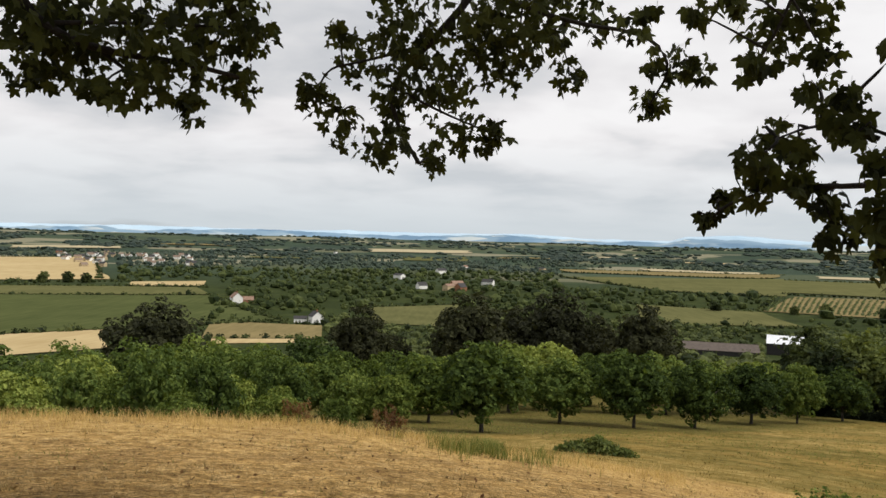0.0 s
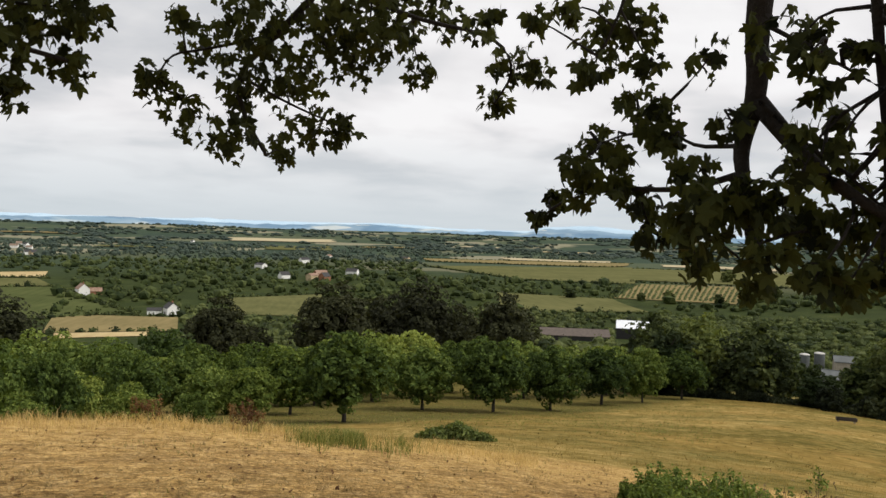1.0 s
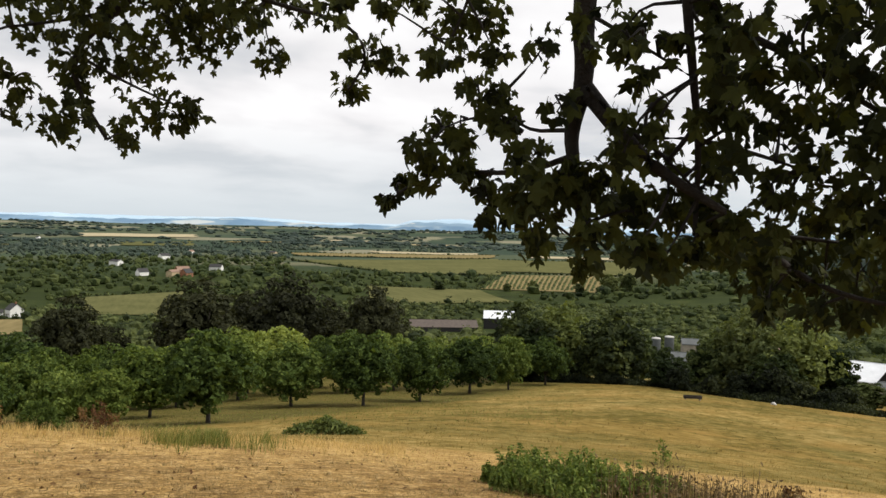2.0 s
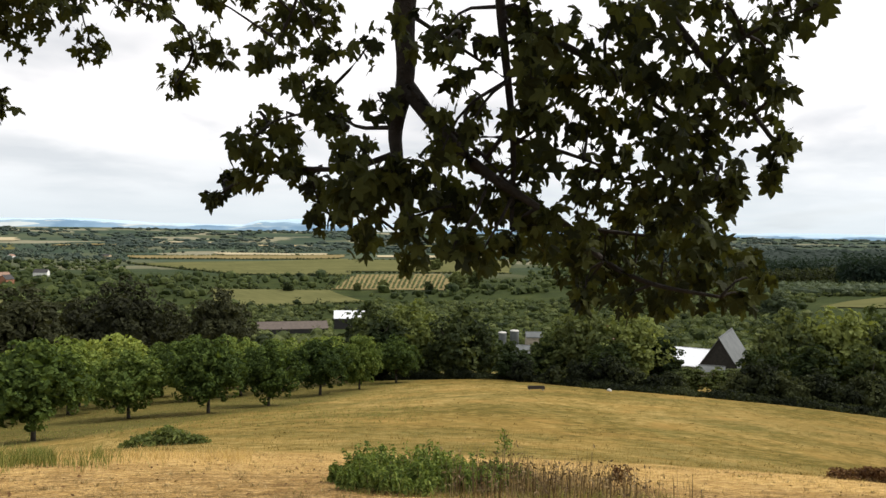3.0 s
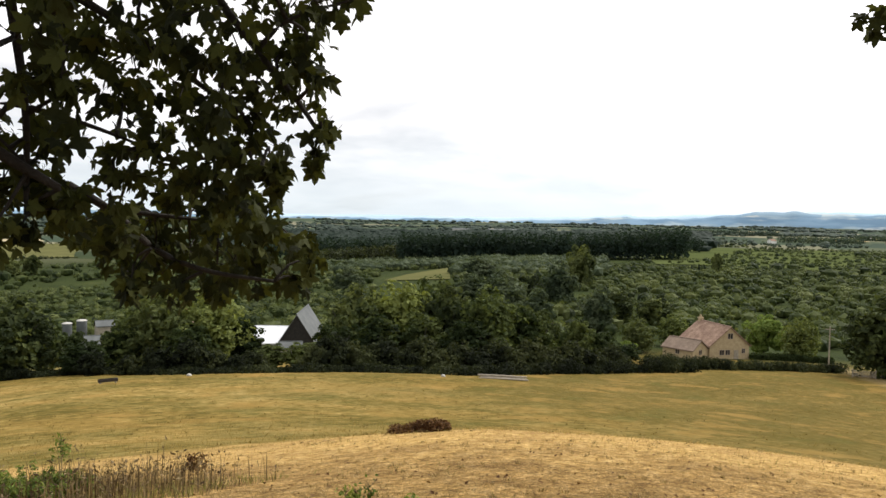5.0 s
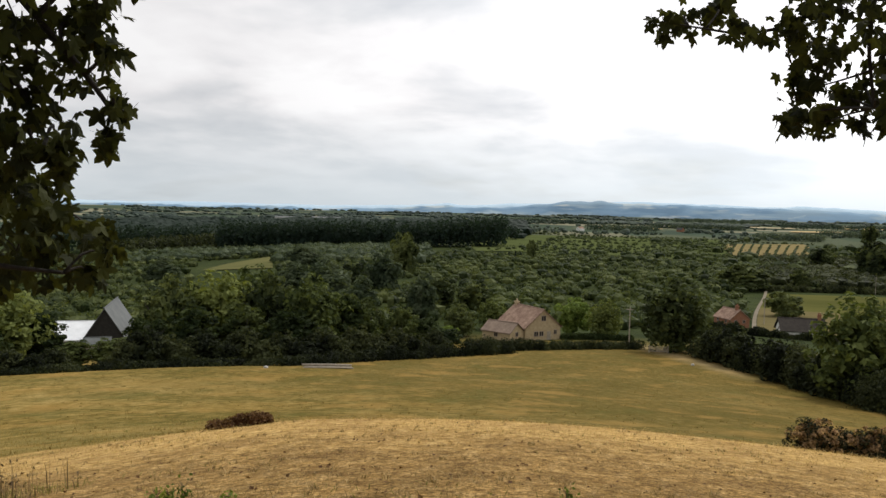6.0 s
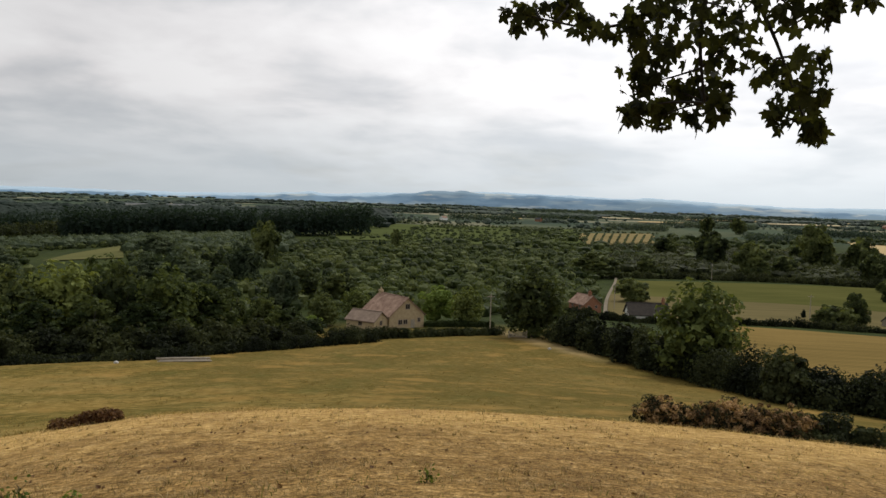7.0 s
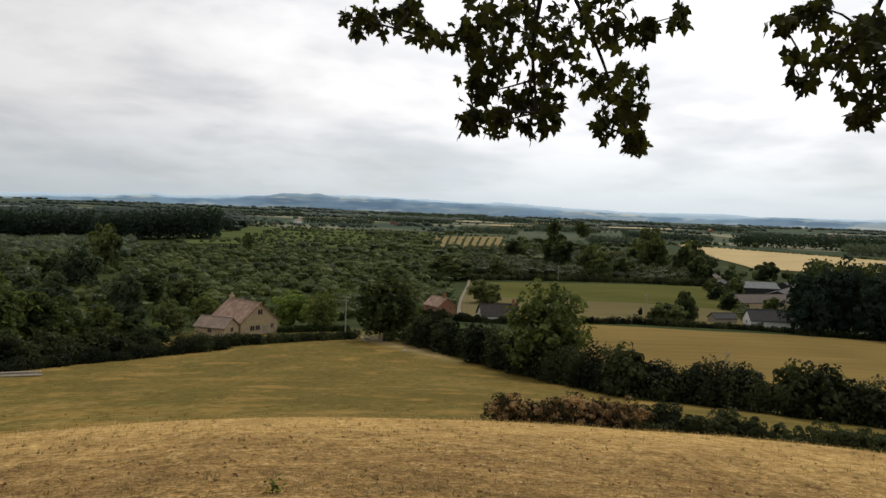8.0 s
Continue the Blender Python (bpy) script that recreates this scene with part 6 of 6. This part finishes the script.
BOUGHS = {
    "near_a": [
        (0.045, [(1.45, 2.06, 2.66), (1.48, 2.21, 2.34), (1.52, 2.24, 2.11), (1.51, 2.32, 1.95), (1.52, 2.31, 1.84), (1.55, 2.29, 1.62)]),
        (0.032, [(1.52, 2.25, 2.09), (1.62, 2.12, 1.89), (1.74, 2.06, 1.78), (1.89, 1.96, 1.67)]),
        (0.013, [(1.52, 2.31, 1.86), (1.46, 2.60, 1.81), (1.36, 3.01, 1.84), (1.18, 3.17, 1.78), (1.11, 3.24, 1.70)]),
        (0.009, [(1.51, 2.31, 1.95), (1.45, 2.58, 1.97), (1.41, 2.71, 2.12)]),
    ],
    "near_b": [
        (0.020, [(1.65, 1.91, 2.66), (1.74, 2.00, 2.34), (1.80, 2.03, 2.11), (1.84, 2.04, 1.89), (1.85, 2.06, 1.59)]),
        (0.018, [(1.79, 2.08, 2.37), (1.95, 2.00, 2.27), (2.12, 1.89, 2.17), (2.26, 1.80, 2.04), (2.38, 1.69, 1.94)]),
        (0.011, [(1.90, 2.12, 1.92), (2.03, 2.02, 1.88), (2.16, 1.92, 1.82)]),
    ],
    "near_d": [
        (0.009, [(1.49, 2.19, 2.08), (1.60, 2.16, 1.97), (1.75, 2.08, 1.84), (1.84, 2.03, 1.73)]),
        (0.008, [(1.50, 2.25, 1.83), (1.40, 2.30, 1.77), (1.33, 2.34, 1.67)]),
    ],
    "near_e": [
        (0.009, [(1.48, 2.21, 2.34), (1.60, 2.15, 2.26), (1.70, 2.08, 2.18), (1.78, 2.00, 2.10)]),
        (0.008, [(1.74, 2.00, 2.34), (1.82, 1.98, 2.22), (1.90, 1.95, 2.10)]),
    ],
    "near_f": [
        (0.009, [(1.45, 2.58, 1.97), (1.36, 2.68, 2.03), (1.29, 2.76, 2.03), (1.23, 2.86, 2.00)]),
        (0.008, [(1.36, 3.01, 1.84), (1.28, 2.92, 1.84), (1.19, 2.95, 1.81)]),
    ],
    "near_c": [
        (0.018, [(2.08, 1.86, 2.67), (2.30, 1.79, 2.37), (2.45, 1.70, 2.17), (2.56, 1.61, 2.01), (2.63, 1.55, 1.88)]),
        (0.010, [(2.45, 1.70, 2.17), (2.49, 1.61, 2.28), (2.61, 1.42, 2.35)]),
        (0.008, [(2.48, 1.72, 1.97), (2.46, 1.76, 1.81), (2.54, 1.69, 1.71)]),
    ],
    "low": [
        (0.020, [(2.46, 2.72, 1.71), (2.61, 2.61, 1.60), (2.71, 2.52, 1.45), (2.86, 2.37, 1.35), (3.06, 2.14, 1.31)]),
        (0.012, [(2.74, 2.76, 1.61), (2.96, 2.56, 1.58), (3.13, 2.38, 1.56)]),
    ],
    "left": [
        (0.030, [(-2.32, 3.69, 3.08), (-2.12, 3.94, 2.64), (-1.85, 4.11, 2.54), (-1.48, 4.26, 2.53), (-1.16, 4.37, 2.47)]),
        (0.012, [(-1.85, 4.11, 2.54), (-1.65, 4.22, 2.39), (-1.44, 4.32, 2.26)]),
        (0.014, [(-2.12, 3.94, 2.64), (-1.66, 4.15, 2.71), (-1.12, 4.31, 2.74)]),
    ],
    "middle": [
        (0.030, [(0.34, 4.72, 3.75), (0.19, 4.94, 3.20), (-0.13, 5.04, 2.86), (-0.38, 5.09, 2.60), (-0.34, 5.13, 2.35), (-0.18, 5.17, 2.09)]),
        (0.012, [(-0.13, 5.04, 2.86), (-0.57, 5.04, 2.73), (-0.80, 5.02, 2.68), (-0.86, 5.05, 2.47)]),
        (0.012, [(-0.38, 5.09, 2.60), (-0.04, 5.13, 2.43), (0.34, 5.14, 2.29)]),
        (0.018, [(0.19, 4.94, 3.20), (0.74, 4.95, 3.00), (1.27, 4.87, 2.92), (1.42, 4.88, 2.71), (1.30, 4.95, 2.49)]),
    ],
    "upper": [
        (0.012, [(1.76, 3.71, 3.19), (1.71, 3.86, 2.84), (1.66, 3.93, 2.68), (1.60, 3.99, 2.54)]),
        (0.008, [(1.71, 3.86, 2.84), (1.88, 3.86, 2.57)]),
    ],
    "right": [
        (0.020, [(4.78, -1.26, 3.43), (4.96, -1.26, 2.92), (5.05, -1.22, 2.60), (5.11, -1.29, 2.21)]),
        (0.012, [(4.96, -1.26, 2.92), (5.10, -0.85, 2.66), (5.13, -0.61, 2.63), (5.13, -0.41, 2.67), (5.12, -0.21, 2.71)]),
        (0.014, [(4.92, -1.38, 2.98), (4.96, -1.61, 2.58), (4.97, -1.67, 2.45), (4.98, -1.82, 2.09)]),
    ],
    "far_right": [
        (0.016, [(4.00, -2.80, 3.10), (4.14, -2.81, 2.68), (4.25, -2.72, 2.50), (4.36, -2.58, 2.39)]),
        (0.012, [(4.14, -2.81, 2.68), (4.23, -2.85, 2.18)]),
    ],
}


# ---- the maple that hangs over the hilltop ----
def lobed_leaf(seed):
    """One five-lobed leaf with a bent blade and a stalk, about 1 wide."""
    g = random.Random(seed)
    tips = [(-112, .58), (-57, .92), (0, 1.08), (57, .92), (112, .58)]
    ring = [(-152, .24)]
    for i, (a, l) in enumerate(tips):
        l *= g.uniform(.86, 1.1)
        a += g.uniform(-5, 5)
        ring += [(a - 15, l * .77), (a, l), (a + 15, l * .77)]
        if i < 4:
            ring.append((a + 28, .56 if i in (1, 2) else .46))
    ring.append((152, .24))
    pts = [(0, 0, 0)]
    bend, curl = g.uniform(-.5, -.1), g.uniform(-.55, .1)
    for a, l in ring:
        x, y = math.sin(radians(a)) * l * .60, math.cos(radians(a)) * l * .62
        pts.append((x, y, bend * (y + .1) ** 2 * 1.6 + curl * x * x * 2))
    n = len(pts)
    faces = [(0, i, i + 1) for i in range(1, n - 1)]
    s = len(pts)
    pts += [(-.012, 0, 0), (.012, 0, 0), (.012, -.4, -.12), (-.012, -.4, -.12)]
    faces.append((s, s + 1, s + 2, s + 3))
    return np.array(pts), faces


LEAVES = [lobed_leaf(i) for i in range(8)]
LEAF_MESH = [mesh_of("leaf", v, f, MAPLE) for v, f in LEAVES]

tree = tagged(new("maple_tree"), "old maple whose leafy limbs hang over the dry grass", "tree")
bole = Vector((-2.2, -3.4, float(ground(-2.2, -3.4))))
v, f = tube([bole + Vector((0, 0, -.3)), bole + Vector((.05, .05, 1.2)), bole + Vector((.1, .2, 3.0)), bole + Vector((.3, .5, 5.2))], [.55, .42, .36, .28], 14)
trunk = part("trunk", mesh_of("trunk", v, f, BARK, True), tree)
crotch = bole + Vector((.25, .45, 4.6))

# unseen upper crown, added and set forward to shade the near turf
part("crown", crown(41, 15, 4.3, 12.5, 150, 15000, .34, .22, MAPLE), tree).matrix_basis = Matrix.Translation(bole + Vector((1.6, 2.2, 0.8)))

leaf_rng = np.random.default_rng(3)
lg = random.Random(9)
singles = 0
joined_v, joined_f, offset = [], [], 0
for limb, twigs in SPRAYS.items():
    # the wood of the limb: from the crotch over the head down into the sprays
    got = []
    for i, (thick, line) in enumerate(BOUGHS[limb]):
        pts, rad = [Vector(p) for p in line], [thick * (1 - .62 * j / (len(line) - 1)) for j in range(len(line))]
        if i == 0 and limb not in ("low", "near_d", "near_e", "near_f"):
            high = pts[0].lerp(crotch, .45) + Vector((0, 0, .55))
            pts, rad = [crotch, high] + pts, [.11, max(.04, thick * 1.25)] + rad
        pts, rad = soften(pts, rad)
        got.append(tube(pts, rad, 8))
    wood_points = [Vector(p) for _, line in BOUGHS[limb] for a, b in zip(line, line[1:]) for p in (a, Vector(a).lerp(Vector(b), .5), b)]
    for x, y, z, r in twigs:
        c = Vector((x, y, z))
        near = min(wood_points, key=lambda p: (p - c).length)
        mid = near.lerp(c, .55) + Vector((lg.uniform(-.05, .05), lg.uniform(-.05, .05), lg.uniform(.0, .07)))
        pts, rad = soften([near, mid, c], [.008, .0055, .003], 1)
        got.append(tube(pts, rad, 5))
        # fine side twigs that carry the leaves
        ends = [c]
        for _ in range(max(2, int(r * 22))):
            e = c + Vector(unit(leaf_rng.normal(size=3)).tolist()) * r * lg.uniform(.3, .7)
            e.z -= .05 * r
            got.append(tube([c.lerp(mid, .2), c.lerp(e, .6) + Vector((0, 0, .02)), e], [.003, .0024, .0015], 4))
            ends.append(e)
        count = max(6, int(7.0 + (520 if limb.startswith('near') else 420 if limb == 'low' else 820) * r * r + 95 * r))
        if limb.startswith('near') and z < 1.82:
            count = int(count * 1.6)
        elif limb in ('near_b', 'near_c'):
            count = int(count * 1.15)
        for _ in range(count):
            d = Vector(unit(leaf_rng.normal(size=3)).tolist()) * r * (leaf_rng.uniform() ** .45)
            p = c + d
            size = lg.uniform(.048, .094) if limb.startswith('near') else lg.uniform(.066, .118)
            tilt = Euler((radians(lg.gauss(-58, 28)), radians(lg.gauss(0, 30)), lg.uniform(0, 6.283)))
            k = lg.randrange(8)
            m = Matrix.LocRotScale(p, tilt, (size, size, size))
            if singles < 300 and limb in ("near_a", "near_b", "near_c") and lg.random() < .35:
                ob = part("leaf", LEAF_MESH[k], tree)
                ob.matrix_basis = m
                singles += 1
            else:
                vv, ff = LEAVES[k]
                w = vv @ np.array(m.to_3x3()).T + np.array(p)
                joined_v.append(w)
                joined_f += [tuple(i + offset for i in q) for q in ff]
                offset += len(w)
    v, f = join(got)
    part("limb", mesh_of("limb", v, f, BARK, True), tree)
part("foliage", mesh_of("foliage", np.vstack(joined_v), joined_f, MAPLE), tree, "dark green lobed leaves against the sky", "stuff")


# ---- grass, weeds and stalks on the near slope ----
def blades(g, xy, height, width, lean, mat, name, label, category="grass"):
    """Thin bent blades, three-cornered over a short foot."""
    n = len(xy)
    a = g.uniform(0, 6.283, n)
    z = ground(xy[:, 0], xy[:, 1])
    base = np.stack([xy[:, 0], xy[:, 1], z - .01], -1)
    side = np.stack([np.cos(a), np.sin(a), np.zeros(n)], -1) * (width / 2)[:, None]
    fall = g.normal(size=(n, 2)) * (lean * height)[:, None]
    mid = base + np.concatenate([fall * .3, (height * .6)[:, None]], 1)
    tip = base + np.concatenate([fall, height[:, None]], 1)
    v = np.stack([base - side, base + side, mid + side * .7, mid - side * .7, tip], 1).reshape(-1, 3)
    i = np.arange(n)[:, None] * 5
    f = (i + np.array([[0, 1, 2, 3]])).tolist() + (i + np.array([[3, 2, 4]])).tolist()
    return tagged(new(name, mesh_of(name, v, f, mat)), label, category, kind="stuff")


def sward(g, n, r0, r1, b0=-40, b1=136):
    r = np.sqrt(g.uniform(r0 * r0, r1 * r1, n))
    return polar(g.uniform(b0, b1, n), r)


g = np.random.default_rng(21)
xy = np.vstack([sward(g, 40000, 3.5, 10), sward(g, 48000, 10, 23)])
keep = g.uniform(size=len(xy)) < .35 + .65 * (swell(xy, 1.1, 1.0) > -.1)
xy = xy[keep]
n = len(xy)
h = g.uniform(.015, .055, n) * (1 + .6 * swell(xy, 1.3, 7.0))
outer = np.hypot(xy[:, 0], xy[:, 1]) + g.normal(size=n) * 1.2 > 15
for pick, mat, name, label in ((~outer, TURF, "grazed_grass", "short grazed dull brown turf"), (outer, STRAW, "dry_grass", "straw coloured grass along the brow")):
    k = int(pick.sum())
    blades(g, xy[pick], h[pick] * (1.8 if mat is STRAW else 1), g.uniform(.004, .009, k) * (1.3 if mat is STRAW else 1), np.full(k, 1.2), mat, name, label)
xy = sward(g, 14000, 4, 26)
xy = xy[swell(xy, 3.0, 11.0) > .22]
n = len(xy)
blades(g, xy, g.uniform(.03, .09, n), g.uniform(.006, .012, n), np.full(n, .6), GREENGRASS, "green_grass", "thin green grass patches in the dry turf")
# tussocks and leaf litter under the maple
tuft = sward(g, 1000, 4, 22)
tuft = tuft[swell(tuft, 1.7, 15.0) > -.1]
xy = (tuft[:, None] + g.normal(size=(len(tuft), 16, 2)) * .035).reshape(-1, 2)
n = len(xy)
blades(g, xy, g.uniform(.04, .09, n), g.uniform(.006, .012, n), np.full(n, .8), TURF, "grass_tussocks", "small dull tussocks in the turf")
xy = sward(g, 900, 3.5, 17)
n = len(xy)
p = np.concatenate([xy, (ground(xy[:, 0], xy[:, 1]) + .015)[:, None]], 1)
stuff("leaf_litter", quads(p, unit(g.normal(size=(n, 3)) * .35 + (0, 0, 1)), g.uniform(.02, .06, n), g), RUST, "scattered brown fallen leaves on the turf", "leaves")
# tall bleached grass along the brow on the orchard side
b = g.uniform(-40, 18, 13000)
xy = polar(b, g.normal(size=13000) * 1.6 + np.interp(b, [-40, -10, 5, 18], [18.5, 19, 19.5, 20]))
xy = xy[swell(xy, 1.6, 13.0) > -.15]
n = len(xy)
blades(g, xy, g.uniform(.06, .30, n) * (1 + .7 * swell(xy, 1.2, 3.0)), g.uniform(.004, .010, n), np.full(n, .45), STRAW, "tall_grass", "tall bleached grass along the brow")
b = g.normal(size=5200) * 2.6 + 3.2
xy = polar(b, 18.2 + g.normal(size=5200) * 1.3)
xy = xy[swell(xy, .8, 6.0) > .02]
n = len(xy)
blades(g, xy, g.uniform(.12, .40, n), g.uniform(.008, .015, n), np.full(n, .35), GREENGRASS, "rough_grass", "rough green grass tussocks on the slope")
# longer grass over the brow beyond
xy = sward(g, 22000, 24, 48, -5, 130)
n = len(xy)
blades(g, xy, g.uniform(.04, .12, n), g.uniform(.012, .03, n), np.full(n, .6), FIELDGRASS, "field_grass", "thin dry grass of the lower field")

# nettle bed with dry dock stalks
def patch(b, r, half_b, half_r, n, g):
    """Places in an uneven oval bed about (b, r), and how far out each lies, 0 to 1."""
    a, k = g.uniform(0, 6.283, n), np.sqrt(g.uniform(0, 1, n))
    rim = 1 + .18 * np.sin(3 * a + 1) + .12 * np.sin(7 * a)
    return polar(b + half_b * k * rim * np.cos(a), r + half_r * k * rim * np.sin(a)), k


xy, out = patch(31.0, 11.3, 7.0, 1.6, 620, g)
n = len(xy)
h = g.uniform(.26, .62, n) * (1 + .5 * swell(xy, .6, 2.0)) * (1 - .5 * out ** 2)
lean = g.normal(size=(n, 2)) * .12
per = 32
u = np.sort(g.uniform(.25, 1.0, (n, per)), 1)
turn = np.arange(per)[None] * 1.57 + g.uniform(0, 6.28, (n, 1))
reach = .055 * (1.25 - u * .7)
p = np.stack([xy[:, None, 0] + lean[:, :1] * u * h[:, None] + np.cos(turn) * reach, xy[:, None, 1] + lean[:, 1:] * u * h[:, None] + np.sin(turn) * reach,
              ground(xy[:, 0], xy[:, 1])[:, None] + u * h[:, None]], -1).reshape(-1, 3)
away = np.stack([np.cos(turn), np.sin(turn), np.full_like(turn, 1.1)], -1).reshape(-1, 3)
nv, nf = quads(p, unit(away + g.normal(size=p.shape) * .35), (.056 * (1.2 - u * .6) * g.uniform(.7, 1.2, u.shape)).ravel(), g, .3, 1.9)
stuff("nettle_bed", (nv, nf), NETTLE, "green nettles standing in the dry grass", "nettles")
blades(g, xy, h * .95, g.uniform(.006, .010, n), np.full(n, .12), STALK, "nettle_stems", "brown stems of the nettle bed", "nettles")
# dry stalks: stiff round stems with a few side shoots, thinning out to one end
xy, out = patch(37.6, 11.2, 10.9, 1.75, 1500, g)
keep = g.uniform(size=len(xy)) < np.interp(np.degrees(np.arctan2(xy[:, 0], xy[:, 1])), [27, 32, 37, 43, 49], [.10, .35, 1, .8, .45])
xy, out = xy[keep], out[keep]
n = len(xy)
h = g.uniform(.2, .66, n) * (1 - .3 * out ** 3) * (1 + .5 * swell(xy, .8, 8.0))
blades(g, xy, h, g.uniform(.008, .016, n), np.full(n, .09), STALK, "dry_stalks", "thin dry brown weed stalks", "weeds")
pick = g.integers(0, n, 1500)
u = g.uniform(.45, 1.0, len(pick))
p = np.stack([xy[pick, 0] + g.normal(size=len(pick)) * .03, xy[pick, 1] + g.normal(size=len(pick)) * .03, ground(xy[pick, 0], xy[pick, 1]) + h[pick] * u], -1)
stuff("stalk_seed_heads", quads(p, unit(g.normal(size=p.shape)), g.uniform(.012, .034, len(p)), g, .25, 2.6), STALK, "dry seed heads along the weed stalks", "weeds")
xy, out = patch(38.0, 10.9, 11.0, 1.9, 1300, g)
n = len(xy)
blades(g, xy, g.uniform(.05, .2, n), g.uniform(.006, .012, n), np.full(n, .5), STALK, "dead_litter", "brown dead stems matted under the stalks", "weeds")
xy, out = patch(36.5, 11.2, 12.5, 2.2, 3000, g)
n = len(xy)
blades(g, xy, g.uniform(.05, .14, n), g.uniform(.006, .012, n), np.full(n, .5), GREENGRASS, "bed_grass", "rough grass round the weed bed")
# greener grass in the shade of the orchard
xy = sward(g, 16000, 48, 128, -14, 30)
xy = xy[swell(xy, 9.0, 21.0) > -.3]
n = len(xy)
blades(g, xy, g.uniform(.06, .18, n), g.uniform(.025, .06, n), np.full(n, .7), GREENGRASS, "orchard_grass", "green grass under the orchard trees")
# scattered tussocks over the lower field
tuft = sward(g, 3600, 24, 118, 2, 104)
tuft = tuft[(swell(tuft, 6.0, 4.0) > -.15)]
tr = np.hypot(tuft[:, 0], tuft[:, 1])
xy = (tuft[:, None] + g.normal(size=(len(tuft), 5, 2)) * .09).reshape(-1, 2)
n = len(xy)
blades(g, xy, g.uniform(.06, .15, n), g.uniform(.02, .05, n), np.full(n, .7), FIELDGRASS, "field_tussocks", "dull tussocks scattered over the lower field")
tuft = sward(g, 420, 26, 118, 2, 104)
tuft = tuft[(swell(tuft, 7.0, 9.0) > 0)]
xy = (tuft[:, None] + g.normal(size=(len(tuft), 5, 2)) * .12).reshape(-1, 2)
n = len(xy)
blades(g, xy, g.uniform(.04, .10, n), g.uniform(.02, .05, n), np.full(n, .8), GREENGRASS, "field_weeds", "green weeds scattered over the lower field", "weeds")


def dock(bearing, r, height, mat, name, label, seeds=90, spread=.16):
    """A branching weed: a stem with side shoots, small leaves and seed heads."""
    g2 = np.random.default_rng(int(bearing * 10) % 997)
    ob = tagged(new(name), label, "weed")
    got = [tube([(0, 0, -.03), (.01, .01, height * .5), (0, .02, height)], [.009, .007, .003], 6)]
    ends = []
    for i in range(9):
        z = height * g2.uniform(.3, .92)
        a = g2.uniform(0, 6.28)
        l = spread * g2.uniform(.5, 1.1)
        e = (math.cos(a) * l, math.sin(a) * l, z + l * .9)
        got.append(tube([(0, 0, z), (e[0] * .6, e[1] * .6, z + l * .4), e], [.004, .003, .002], 4))
        ends.append(e)
    v, f = join(got)
    part("stem", mesh_of("stem", v, f, STALK), ob)
    ends = np.array(ends + [(0, .02, height), (0, .015, height * .8)])
    p = ends[g2.integers(0, len(ends), seeds)] + g2.normal(size=(seeds, 3)) * .03
    p[:, 2] -= g2.uniform(0, .12, seeds)
    lv, lf = quads(p, unit(g2.normal(size=p.shape)), g2.uniform(.015, .045, seeds), g2)
    part("seed_head", mesh_of("seed_head", lv, lf, mat), ob, kind="stuff")
    ob.matrix_world = Matrix.Translation(at(bearing, r))


dock(37.3, 11.4, .92, NETTLE, "thistle", "tall branching green thistle above the nettles", 110, .12)
for b, r, hh in ((-11.2, 18.6, .62), (-10.4, 18.3, .5), (-9.9, 18.8, .55), (-4.6, 18.4, .6), (-4.0, 18.0, .66), (-3.3, 18.2, .7), (-2.8, 18.6, .5), (-3.6, 18.7, .55),
                 (45.3, 12.2, .42), (45.9, 12.1, .38)):
    dock(b, r, hh, RUST, "dock", "rust brown dock plant gone to seed", 200, .13)
for b, r, hh in ((58.0, 8.0, .16), (58.9, 8.1, .2), (57.2, 8.2, .14), (86, 8.0, .1), (62, 7.6, .08)):
    dock(b, r, hh, NETTLE, "green_weed", "small green weed in the dry turf", 60, .06)
